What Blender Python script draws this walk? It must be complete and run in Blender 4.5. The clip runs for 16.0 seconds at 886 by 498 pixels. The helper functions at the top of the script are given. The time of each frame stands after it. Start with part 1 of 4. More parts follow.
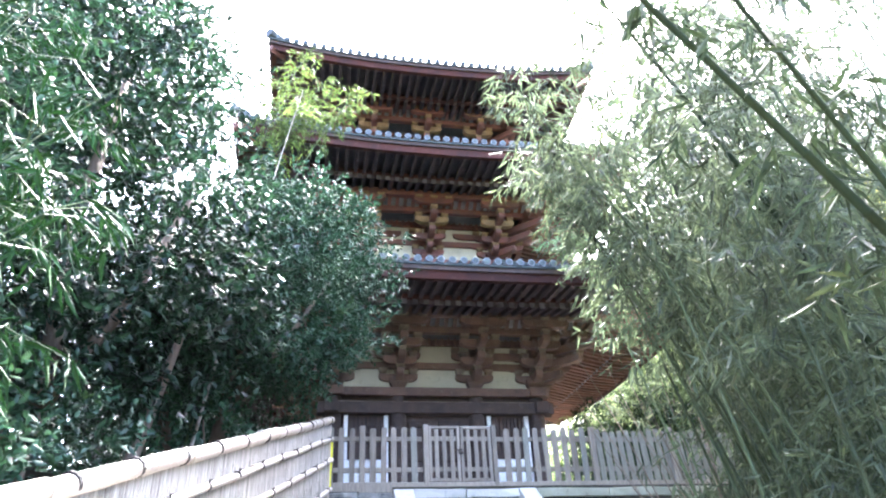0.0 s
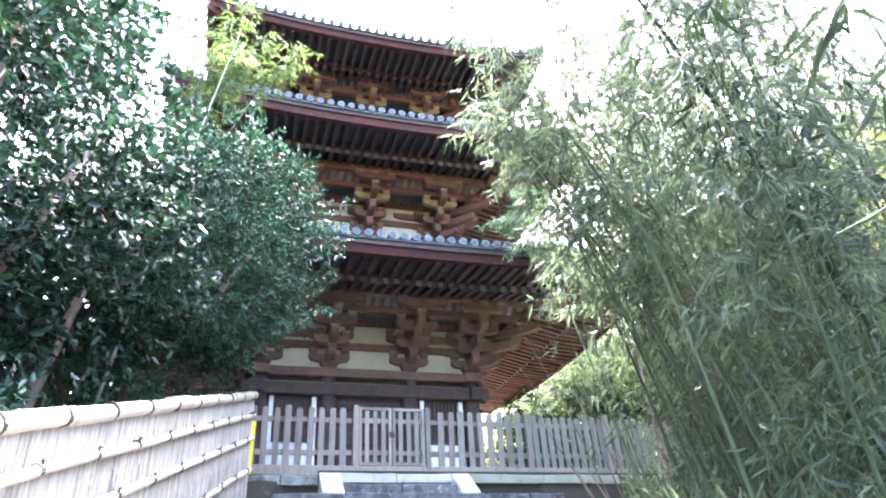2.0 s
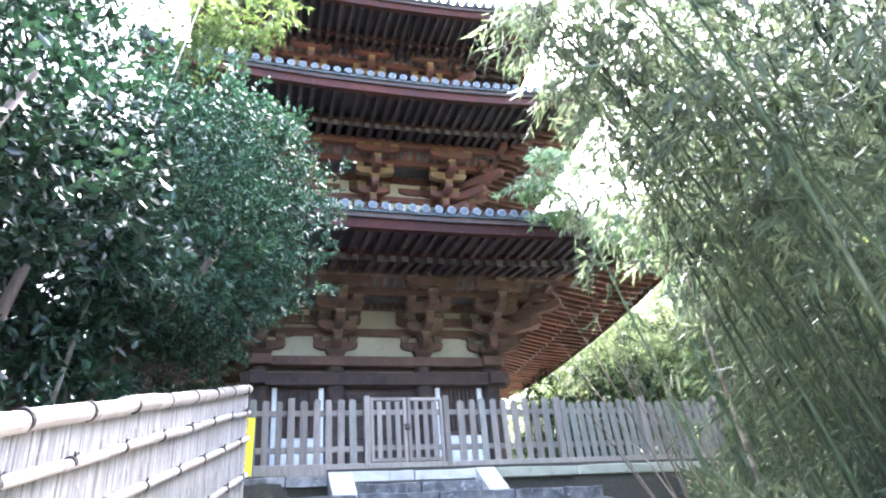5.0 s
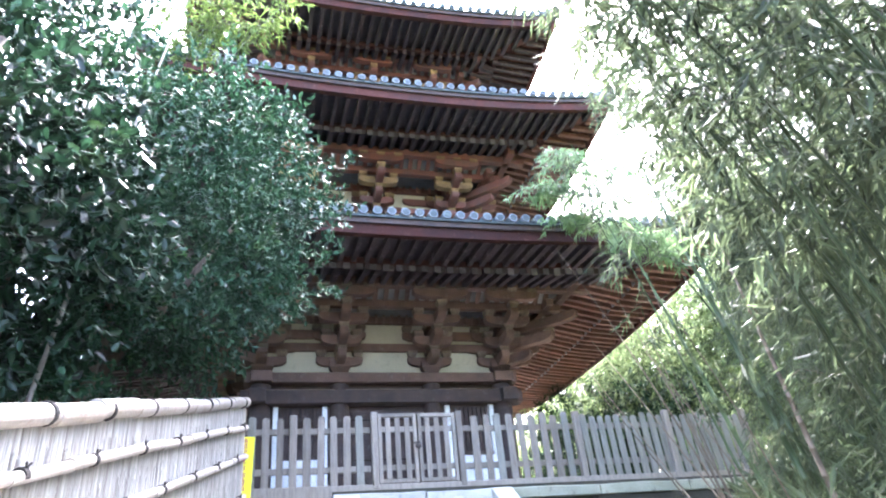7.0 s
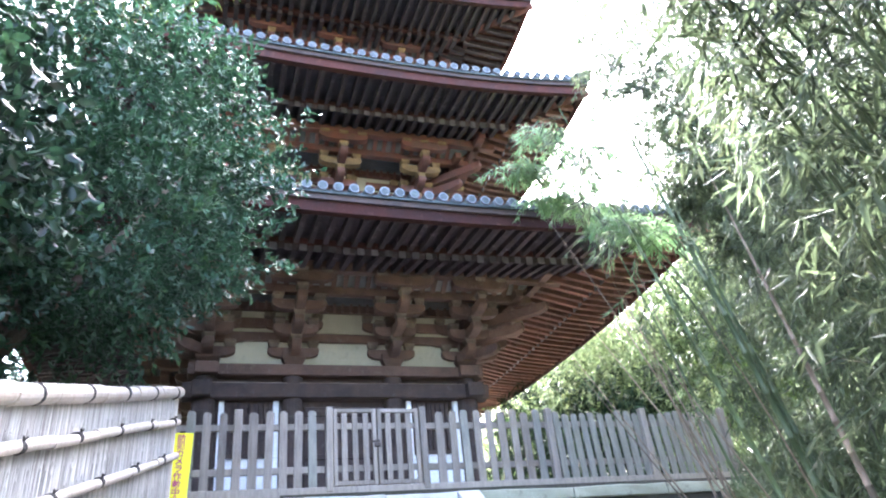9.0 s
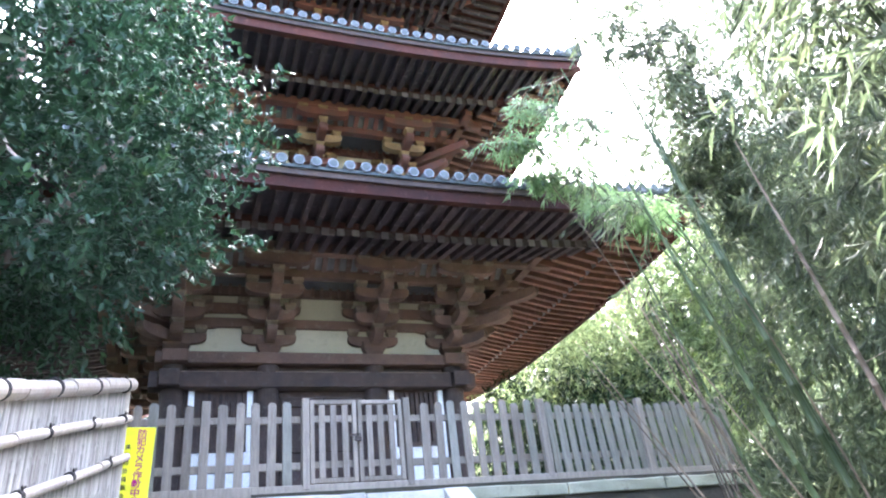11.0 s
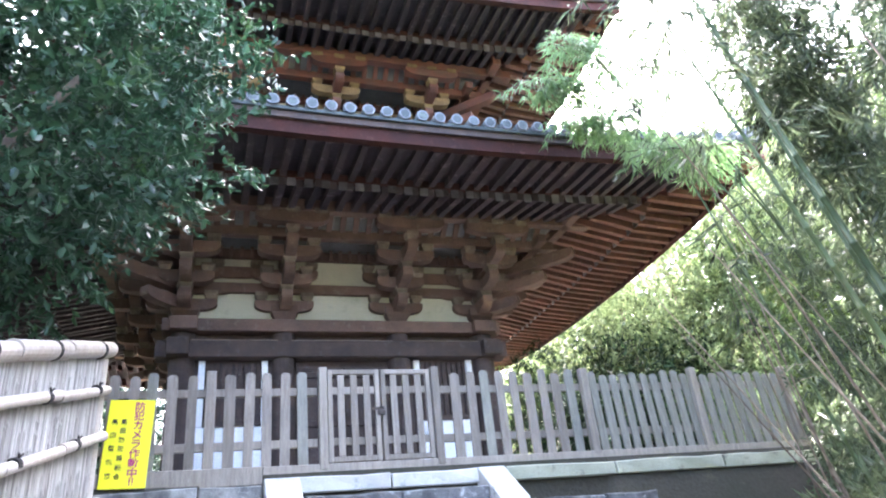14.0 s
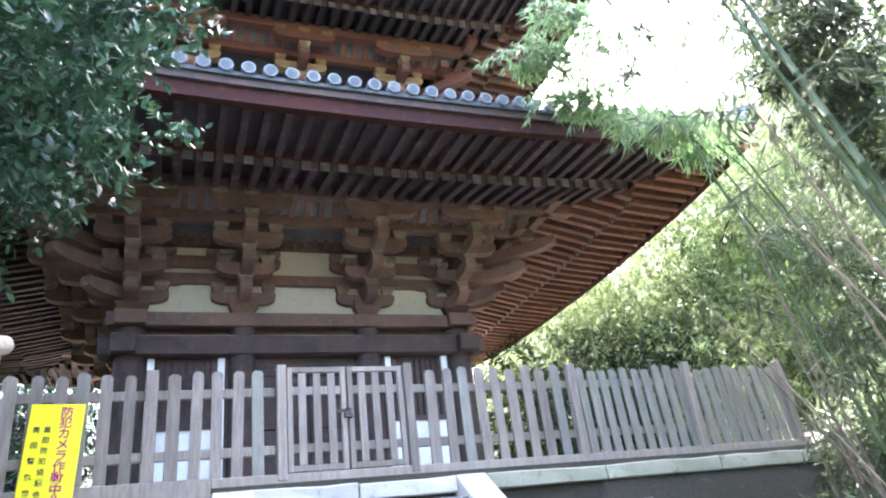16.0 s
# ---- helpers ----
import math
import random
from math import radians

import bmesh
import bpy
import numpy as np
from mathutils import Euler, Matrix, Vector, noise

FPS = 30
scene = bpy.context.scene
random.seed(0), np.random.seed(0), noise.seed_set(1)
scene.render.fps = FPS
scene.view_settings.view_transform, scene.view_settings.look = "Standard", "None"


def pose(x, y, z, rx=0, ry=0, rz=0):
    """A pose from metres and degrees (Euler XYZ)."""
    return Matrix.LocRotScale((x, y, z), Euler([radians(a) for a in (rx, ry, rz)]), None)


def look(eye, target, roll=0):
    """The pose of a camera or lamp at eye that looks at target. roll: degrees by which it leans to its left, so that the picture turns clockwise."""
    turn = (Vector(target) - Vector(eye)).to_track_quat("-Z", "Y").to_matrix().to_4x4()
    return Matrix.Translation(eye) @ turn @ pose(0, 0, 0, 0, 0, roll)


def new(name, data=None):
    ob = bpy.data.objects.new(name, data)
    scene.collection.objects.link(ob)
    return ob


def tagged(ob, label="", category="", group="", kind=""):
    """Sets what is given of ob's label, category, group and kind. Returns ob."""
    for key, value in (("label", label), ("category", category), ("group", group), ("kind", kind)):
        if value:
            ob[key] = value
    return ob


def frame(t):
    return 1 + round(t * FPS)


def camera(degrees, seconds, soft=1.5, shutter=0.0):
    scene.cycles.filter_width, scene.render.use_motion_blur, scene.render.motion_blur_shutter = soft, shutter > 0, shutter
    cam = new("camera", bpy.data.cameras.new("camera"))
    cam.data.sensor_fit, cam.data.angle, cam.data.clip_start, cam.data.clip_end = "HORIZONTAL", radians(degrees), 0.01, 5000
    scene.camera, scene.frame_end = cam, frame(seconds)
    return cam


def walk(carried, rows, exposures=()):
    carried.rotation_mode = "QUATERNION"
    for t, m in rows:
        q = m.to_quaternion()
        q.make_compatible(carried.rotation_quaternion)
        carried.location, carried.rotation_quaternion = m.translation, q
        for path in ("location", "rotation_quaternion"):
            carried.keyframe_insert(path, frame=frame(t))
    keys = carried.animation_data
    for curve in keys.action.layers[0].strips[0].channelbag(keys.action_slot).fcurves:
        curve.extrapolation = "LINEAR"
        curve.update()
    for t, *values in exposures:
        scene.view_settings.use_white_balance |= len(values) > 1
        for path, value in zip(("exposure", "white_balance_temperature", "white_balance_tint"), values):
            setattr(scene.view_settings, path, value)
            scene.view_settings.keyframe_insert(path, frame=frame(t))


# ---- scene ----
cam = camera(65.9, 16.0, soft=2.1)
PATH = [
    (0, (-0.204, 0.075, 1.748), (0.137, 1.789, 2.721), -2.7),
    (0.5, (-0.203, 0.146, 1.749), (0.172, 1.88, 2.673), -2.4),
    (1, (-0.242, 0.305, 1.739), (0.158, 2.071, 2.588), -0.8),
    (1.5, (-0.259, 0.493, 1.767), (0.166, 2.237, 2.649), -1.1),
    (2, (-0.133, 0.753, 1.773), (0.389, 2.437, 2.717), -2.8),
    (2.5, (-0.046, 0.952, 1.877), (0.555, 2.593, 2.85), -4.2),
    (3, (-0.052, 1.166, 1.883), (0.6, 2.816, 2.806), -4.7),
    (3.5, (-0.036, 1.379, 1.906), (0.647, 3.04, 2.785), -4.9),
    (4, (0.022, 1.57, 1.998), (0.57, 3.263, 2.909), -2.7),
    (6.5, (0.088, 2.473, 2.174), (0.606, 4.175, 3.087), -5.9),
    (7, (0.115, 2.639, 2.184), (0.62, 4.313, 3.155), -5.6),
    (7.5, (0.218, 2.882, 2.286), (0.74, 4.532, 3.288), -5.4),
    (8, (0.207, 3.089, 2.316), (0.839, 4.707, 3.308), -6.3),
    (8.5, (0.17, 3.273, 2.349), (0.815, 4.89, 3.333), -6.2),
    (9, (0.278, 3.503, 2.402), (0.892, 5.148, 3.359), -6.0),
    (11.5, (0.447, 4.267, 2.679), (1.129, 5.92, 3.574), -6.7),
    (12, (0.449, 4.433, 2.707), (1.144, 6.099, 3.568), -6.5),
    (12.5, (0.449, 4.586, 2.727), (1.154, 6.236, 3.61), -5.9),
    (13, (0.555, 4.797, 2.752), (1.244, 6.458, 3.627), -6.0),
    (13.5, (0.655, 4.925, 2.876), (1.261, 6.618, 3.751), -5.7),
    (14, (0.663, 5.077, 2.881), (1.277, 6.777, 3.737), -6.0),
    (14.5, (0.703, 5.262, 2.888), (1.362, 6.961, 3.712), -5.8),
    (15, (0.859, 5.493, 2.984), (1.553, 7.177, 3.808), -6.2),
    (15.5, (0.917, 5.633, 3.061), (1.613, 7.319, 3.88), -6.6),
    (16, (0.886, 5.805, 3.1), (1.579, 7.484, 3.937), -7.1),
]
walk(cam, [(t, look(eye, target, roll)) for t, eye, target, roll in PATH], [(0.0, 4.85, 5700, 16), (2.0, 5.08, 5700, 16), (8.0, 5.08, 5650, 16), (9.0, 5.0, 5650, 16), (12.0, 5.02, 5750, 16), (16.0, 5.12, 5900, 17)])

# ---------------------------------------------------------------- light
world = bpy.data.worlds.new("sky")
scene.world = world
world.use_nodes = True
wn = world.node_tree.nodes
wl = world.node_tree.links
sky = wn.new("ShaderNodeTexSky")
sky.sky_type = "NISHITA"
sky.sun_disc = False
sky.sun_elevation = radians(54)
sky.sun_rotation = radians(21.6)
sky.dust_density = 7.0
sky.air_density = 0.8
sky.ozone_density = 0.4
wl.new(sky.outputs[0], wn["Background"].inputs[0])
wn["Background"].inputs[1].default_value = 0.15
sun_data = bpy.data.lights.new("sun", "SUN")
sun_data.energy = 2.2
sun_data.angle = radians(0.6)
sun_data.color = (1.0, 0.95, 0.86)
sun = new("sun", sun_data)
sun.matrix_world = look((11.5, 29.0, 43.5), (0.0, 0.0, 0.0))


# ---------------------------------------------------------------- materials
def material(name, base, second, rough=0.7, scale=6.0, fine=60.0, stretch=(1, 1, 1), bump=0.25, third=None, vary=0.12, spec=0.4, metal=0.0, patch=0.5, through_light=0.0):
    """Two scales of colour variation, wear patches, a fine relief and a shift from piece to piece."""
    m = bpy.data.materials.new(name)
    m.use_nodes = True
    n, l = m.node_tree.nodes, m.node_tree.links
    b = n["Principled BSDF"]
    tc = n.new("ShaderNodeTexCoord")
    mp = n.new("ShaderNodeMapping")
    mp.inputs["Scale"].default_value = stretch
    l.new(tc.outputs["Object"], mp.inputs["Vector"])
    oi = n.new("ShaderNodeObjectInfo")
    shift = n.new("ShaderNodeVectorMath")
    shift.operation = "ADD"
    l.new(mp.outputs[0], shift.inputs[0])
    comb = n.new("ShaderNodeMath")
    comb.operation = "MULTIPLY"
    comb.inputs[1].default_value = 37.0
    l.new(oi.outputs["Random"], comb.inputs[0])
    l.new(comb.outputs[0], shift.inputs[1])
    big = n.new("ShaderNodeTexNoise")
    big.inputs["Scale"].default_value = scale
    big.inputs["Detail"].default_value = 5
    small = n.new("ShaderNodeTexNoise")
    small.inputs["Scale"].default_value = fine
    small.inputs["Detail"].default_value = 3
    for tex in (big, small):
        l.new(shift.outputs[0], tex.inputs["Vector"])
    mix = n.new("ShaderNodeMixRGB")
    mix.inputs[1].default_value = (*base, 1)
    mix.inputs[2].default_value = (*second, 1)
    ramp = n.new("ShaderNodeValToRGB")
    ramp.color_ramp.elements[0].position = patch - 0.15
    ramp.color_ramp.elements[1].position = patch + 0.15
    l.new(big.outputs[0], ramp.inputs[0])
    l.new(ramp.outputs[0], mix.inputs[0])
    out = mix.outputs[0]
    if third:
        wear = n.new("ShaderNodeTexNoise")
        wear.inputs["Scale"].default_value = scale * 2.7
        wear.inputs["Detail"].default_value = 6
        wear.inputs["Roughness"].default_value = 0.7
        l.new(shift.outputs[0], wear.inputs["Vector"])
        wr = n.new("ShaderNodeValToRGB")
        wr.color_ramp.elements[0].position = 0.56
        wr.color_ramp.elements[1].position = 0.72
        l.new(wear.outputs[0], wr.inputs[0])
        m2 = n.new("ShaderNodeMixRGB")
        m2.inputs[2].default_value = (*third, 1)
        l.new(out, m2.inputs[1])
        l.new(wr.outputs[0], m2.inputs[0])
        out = m2.outputs[0]
    hsv = n.new("ShaderNodeHueSaturation")
    l.new(out, hsv.inputs["Color"])
    geo = n.new("ShaderNodeNewGeometry")
    add = n.new("ShaderNodeMath")
    add.operation = "ADD"
    l.new(oi.outputs["Random"], add.inputs[0])
    l.new(geo.outputs["Random Per Island"], add.inputs[1])
    mr = n.new("ShaderNodeMapRange")
    mr.inputs[1].default_value, mr.inputs[2].default_value = 0.0, 2.0
    mr.inputs[3].default_value, mr.inputs[4].default_value = 1 - 2 * vary, 1 + 2 * vary
    l.new(add.outputs[0], mr.inputs[0])
    fr = n.new("ShaderNodeMapRange")
    fr.inputs[1].default_value, fr.inputs[2].default_value = 0.25, 0.75
    fr.inputs[3].default_value, fr.inputs[4].default_value = 0.82, 1.15
    l.new(small.outputs[0], fr.inputs[0])
    mul = n.new("ShaderNodeMath")
    mul.operation = "MULTIPLY"
    l.new(mr.outputs[0], mul.inputs[0])
    l.new(fr.outputs[0], mul.inputs[1])
    l.new(mul.outputs[0], hsv.inputs["Value"])
    l.new(hsv.outputs[0], b.inputs["Base Color"])
    b.inputs["Roughness"].default_value = rough
    b.inputs["Specular IOR Level"].default_value = spec
    b.inputs["Metallic"].default_value = metal
    if bump:
        bp = n.new("ShaderNodeBump")
        bp.inputs["Strength"].default_value = bump
        bp.inputs["Distance"].default_value = 0.01
        l.new(small.outputs[0], bp.inputs["Height"])
        l.new(bp.outputs[0], b.inputs["Normal"])
    if through_light:
        tr = n.new("ShaderNodeBsdfTranslucent")
        l.new(hsv.outputs[0], tr.inputs[0])
        ms = n.new("ShaderNodeMixShader")
        ms.inputs[0].default_value = through_light
        l.new(b.outputs[0], ms.inputs[1])
        l.new(tr.outputs[0], ms.inputs[2])
        l.new(ms.outputs[0], n["Material Output"].inputs[0])
    return m


RED = material("aged_red_timber", (0.17, 0.062, 0.042), (0.115, 0.062, 0.05), 0.75, 3.0, 50, (1, 1, 1), 0.3, (0.20, 0.075, 0.045), 0.16)
BROWN = material("weathered_brown_timber", (0.168, 0.098, 0.068), (0.108, 0.068, 0.052), 0.8, 3.0, 45, (1, 1, 1), 0.35, (0.2, 0.15, 0.11), 0.16)
DARK = material("dark_weathered_timber", (0.082, 0.053, 0.041), (0.052, 0.037, 0.031), 0.8, 4.0, 45, (1, 1, 1), 0.3, (0.10, 0.085, 0.075), 0.12)
OCHRE = material("ochre_painted_timber", (0.30, 0.20, 0.09), (0.19, 0.12, 0.06), 0.75, 5.0, 60, (1, 1, 1), 0.25, (0.12, 0.07, 0.04), 0.15)
# dimness under the eaves is put into this dark board colour
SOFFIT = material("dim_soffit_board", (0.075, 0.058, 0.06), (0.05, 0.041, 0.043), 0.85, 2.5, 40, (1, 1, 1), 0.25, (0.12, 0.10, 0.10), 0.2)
# pale tone stands for light falling on the boards between rafters
GAP = material("pale_lit_board_between_rafters", (0.15, 0.135, 0.14), (0.06, 0.05, 0.05), 0.9, 1.2, 60, (1, 1, 1), 0.2, (0.04, 0.034, 0.034), 0.42)
TAN = material("bleached_block_timber", (0.25, 0.19, 0.135), (0.16, 0.115, 0.085), 0.8, 6.0, 60, (1, 1, 1), 0.3, (0.34, 0.28, 0.2), 0.25)
FENCE_OLIVE = material("olive_fence_wood", (0.25, 0.235, 0.185), (0.185, 0.175, 0.135), 0.85, 5.0, 40, (6, 6, 0.7), 0.5, (0.31, 0.29, 0.22), 0.13)
RED_DARK = material("dark_red_timber", (0.066, 0.025, 0.019), (0.044, 0.023, 0.020), 0.9, 3.0, 50, (1, 1, 1), 0.3, (0.12, 0.06, 0.045), 0.25, spec=0.12)
# bounced light on the right-hand rafters is put into this warmer colour
RAFTER_BOUNCE_LIT = material("bounce_lit_side_rafter_timber", (0.135, 0.060, 0.040), (0.088, 0.045, 0.034), 0.8, 3.0, 50, (1, 1, 1), 0.3, (0.20, 0.11, 0.075), 0.3)
# third colour: pale worn streaks, also light caught along rafter edges
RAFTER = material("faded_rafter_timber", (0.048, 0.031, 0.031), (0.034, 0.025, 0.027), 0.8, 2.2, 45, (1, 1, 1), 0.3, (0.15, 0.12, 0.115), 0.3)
GRAVEL = material("pale_bounce_gravel", (0.50, 0.47, 0.41), (0.42, 0.39, 0.34), 0.95, 1.0, 120, (1, 1, 1), 0.6, (0.34, 0.31, 0.26), 0.02)
PLASTER = material("cream_plaster", (0.56, 0.515, 0.375), (0.48, 0.44, 0.32), 0.9, 2.0, 90, (1, 1, 1), 0.12, (0.40, 0.365, 0.27), 0.03)
WHITE = material("white_plaster", (0.90, 0.88, 0.83), (0.84, 0.82, 0.77), 0.9, 2.0, 90, (1, 1, 1), 0.08, (0.76, 0.75, 0.72), 0.02)
TILE = material("grey_roof_tile", (0.085, 0.098, 0.095), (0.06, 0.072, 0.07), 0.75, 4.0, 60, (1, 1, 1), 0.2, (0.14, 0.17, 0.14), 0.12, spec=0.25)
TILE_RIM = material("pale_tile_end", (0.19, 0.20, 0.205), (0.13, 0.14, 0.145), 0.6, 9.0, 70, (1, 1, 1), 0.3, (0.22, 0.25, 0.25), 0.12)
FENCE = material("silvery_fence_wood", (0.285, 0.242, 0.186), (0.208, 0.176, 0.136), 0.85, 5.0, 40, (6, 6, 0.7), 0.6, (0.33, 0.30, 0.245), 0.24)
GRANITE = material("pale_granite", (0.53, 0.505, 0.43), (0.42, 0.405, 0.345), 0.85, 3.0, 120, (1, 1, 1), 0.3, (0.24, 0.24, 0.19), 0.05)
KERB = material("mossy_granite_kerb", (0.42, 0.41, 0.29), (0.33, 0.33, 0.22), 0.9, 2.2, 90, (1, 1, 1), 0.4, (0.09, 0.09, 0.075), 0.08)
STEP = material("dark_lichened_stone", (0.17, 0.165, 0.15), (0.062, 0.06, 0.056), 0.9, 4.5, 55, (1, 1, 1), 0.8, (0.36, 0.355, 0.32), 0.18, patch=0.47)
KERB_LICHEN = material("granite_kerb_with_black_lichen", (0.38, 0.37, 0.32), (0.11, 0.105, 0.095), 0.9, 4.0, 55, (1, 1, 1), 0.6, (0.44, 0.43, 0.37), 0.18, patch=0.47)
STAINED = material("stained_retaining_stone", (0.36, 0.325, 0.235), (0.22, 0.195, 0.14), 0.9, 2.0, 50, (3.5, 3.5, 0.4), 0.5, (0.075, 0.07, 0.058), 0.12)
CONCRETE = material("worn_concrete", (0.30, 0.285, 0.25), (0.24, 0.23, 0.20), 0.9, 1.5, 80, (1, 1, 1), 0.3, (0.22, 0.21, 0.18), 0.03)
SOIL = material("leaf_litter_soil", (0.05, 0.042, 0.028), (0.032, 0.032, 0.019), 0.95, 1.2, 25, (1, 1, 1), 0.8, (0.085, 0.072, 0.042), 0.03)
SPLIT = material("split_bamboo", (0.355, 0.338, 0.30), (0.265, 0.25, 0.218), 0.6, 3.0, 40, (8, 8, 0.6), 0.3, (0.22, 0.195, 0.16), 0.25)
POLE = material("dried_bamboo_pole", (0.42, 0.38, 0.32), (0.33, 0.29, 0.235), 0.45, 3.0, 40, (1, 1, 1), 0.2, (0.30, 0.24, 0.18), 0.08, spec=0.5)
CORD = material("black_palm_cord", (0.018, 0.016, 0.015), (0.03, 0.026, 0.022), 0.9, 20.0, 200, (1, 1, 1), 0.5, None, 0.1)
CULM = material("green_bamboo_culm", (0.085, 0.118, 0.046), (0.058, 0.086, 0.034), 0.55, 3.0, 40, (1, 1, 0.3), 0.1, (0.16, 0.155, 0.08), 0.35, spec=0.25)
DRY = material("dead_brown_stalk", (0.215, 0.175, 0.125), (0.14, 0.11, 0.08), 0.85, 4.0, 40, (1, 1, 0.3), 0.2, (0.30, 0.26, 0.19), 0.28, spec=0.2)
BARK = material("grey_brown_bark", (0.15, 0.115, 0.085), (0.095, 0.075, 0.058), 0.9, 5.0, 40, (1, 1, 0.3), 0.7, (0.21, 0.18, 0.14), 0.08)
LEAF_BAMBOO = material("bamboo_leaf", (0.094, 0.120, 0.060), (0.060, 0.082, 0.043), 0.5, 0.7, 30, (1, 1, 1), 0.0, (0.134, 0.146, 0.07), 0.42, spec=0.3, through_light=0.48)
# shaded copy of the culm colour for the near grove
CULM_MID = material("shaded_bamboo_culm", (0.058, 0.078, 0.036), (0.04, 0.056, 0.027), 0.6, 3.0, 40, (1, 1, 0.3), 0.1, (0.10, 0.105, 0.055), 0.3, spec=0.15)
# culms against the sky: silhouette darkness is put into the colour
CULM_SILHOUETTE = material("silhouette_bamboo_culm", (0.024, 0.036, 0.016), (0.018, 0.026, 0.012), 0.75, 3.0, 40, (1, 1, 0.3), 0.1, (0.04, 0.046, 0.022), 0.15, spec=0.08)
# green lowered in place of shade from trees overhead
LEAF_GREEN = material("shaded_green_bamboo_leaf", (0.016, 0.050, 0.011), (0.012, 0.037, 0.010), 0.6, 0.7, 30, (1, 1, 1), 0.0, (0.028, 0.066, 0.015), 0.35, spec=0.12, through_light=0.06)
COVING = material("grey_coving_plaster", (0.36, 0.345, 0.32), (0.27, 0.26, 0.245), 0.9, 3.0, 70, (1, 1, 1), 0.15, (0.18, 0.16, 0.15), 0.1)
# leaf colour raised to carry the bright light on the hanging spray
LEAF_SPRAY = material("brightened_hanging_bamboo_leaf", (0.21, 0.32, 0.13), (0.16, 0.26, 0.11), 0.4, 0.7, 30, (1, 1, 1), 0.0, (0.22, 0.30, 0.14), 0.22, spec=0.5, through_light=0.5)
# yellow sunlight on these leaves is put into their pale colour
LEAF_PALE = material("sunlit_pale_bamboo_leaf", (0.125, 0.175, 0.042), (0.09, 0.14, 0.036), 0.6, 0.7, 30, (1, 1, 1), 0.0, (0.18, 0.20, 0.055), 0.32, spec=0.15, through_light=0.5)
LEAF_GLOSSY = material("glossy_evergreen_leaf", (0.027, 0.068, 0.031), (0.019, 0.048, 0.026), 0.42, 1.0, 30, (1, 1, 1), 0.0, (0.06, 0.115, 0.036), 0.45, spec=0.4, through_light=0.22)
# sunlit copy of the hill leaf, sunlight put into the yellow-green
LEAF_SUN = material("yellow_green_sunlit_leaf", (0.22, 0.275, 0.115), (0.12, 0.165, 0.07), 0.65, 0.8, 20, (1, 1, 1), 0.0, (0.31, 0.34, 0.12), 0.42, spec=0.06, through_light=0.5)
# bamboo leaf colour darkened to counter direct sun on the near culms
LEAF_OLIVE = material("darkened_bamboo_leaf", (0.028, 0.042, 0.016), (0.02, 0.031, 0.013), 0.55, 0.7, 30, (1, 1, 1), 0.0, (0.05, 0.062, 0.022), 0.45, spec=0.2, through_light=0.25)
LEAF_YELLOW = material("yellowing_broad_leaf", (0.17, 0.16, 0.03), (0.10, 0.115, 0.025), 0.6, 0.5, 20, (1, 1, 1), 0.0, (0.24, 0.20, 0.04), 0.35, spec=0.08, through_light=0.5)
# shaded copy of the hill leaf, its shade put into the colour
LEAF_SHADE = material("shaded_deep_green_hill_leaf", (0.034, 0.066, 0.024), (0.022, 0.044, 0.018), 0.65, 0.6, 20, (1, 1, 1), 0.0, (0.06, 0.095, 0.028), 0.4, spec=0.1, through_light=0.2)
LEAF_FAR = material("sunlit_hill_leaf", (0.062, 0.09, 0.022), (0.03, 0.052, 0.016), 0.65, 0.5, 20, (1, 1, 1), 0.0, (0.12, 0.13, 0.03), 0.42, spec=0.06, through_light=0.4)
YELLOW = material("yellow_sign_board", (0.92, 0.86, 0.01), (0.88, 0.80, 0.01), 0.4, 2.0, 4, (1, 1, 1), 0.02, None, 0.0, spec=0.5)
INK_RED = material("magenta_lettering", (0.40, 0.006, 0.15), (0.36, 0.005, 0.13), 0.5, 10, 100, (1, 1, 1), 0.0, None, 0.0)
INK_BLACK = material("black_lettering", (0.02, 0.02, 0.02), (0.03, 0.03, 0.03), 0.5, 10, 100, (1, 1, 1), 0.0, None, 0.0)
IRON = material("dark_iron", (0.07, 0.065, 0.06), (0.11, 0.075, 0.05), 0.6, 12, 120, (1, 1, 1), 0.3, None, 0.05, metal=0.6)


# ---------------------------------------------------------------- mesh helpers
def box(bm, c, s, m=None, taper=1.0):
    """A box with centre c and size s, its foot narrowed by taper."""
    made = bmesh.ops.create_cube(bm, size=1.0)["verts"]
    for v in made:
        f = taper if v.co.z < 0 else 1.0
        v.co = Vector((c[0] + v.co.x * s[0] * f, c[1] + v.co.y * s[1] * f, c[2] + v.co.z * s[2]))
    if m is not None:
        bmesh.ops.transform(bm, matrix=m, verts=made)
    return made


def rod(bm, a, b, ra, rb=None, sides=10, caps=True):
    """A round bar from a to b."""
    a, b = Vector(a), Vector(b)
    rb = ra if rb is None else rb
    made = bmesh.ops.create_cone(bm, cap_ends=caps, segments=sides, radius1=ra, radius2=rb, depth=(b - a).length)["verts"]
    turn = (b - a).to_track_quat("Z", "Y").to_matrix().to_4x4()
    bmesh.ops.transform(bm, matrix=Matrix.Translation((a + b) / 2) @ turn, verts=made)
    return made


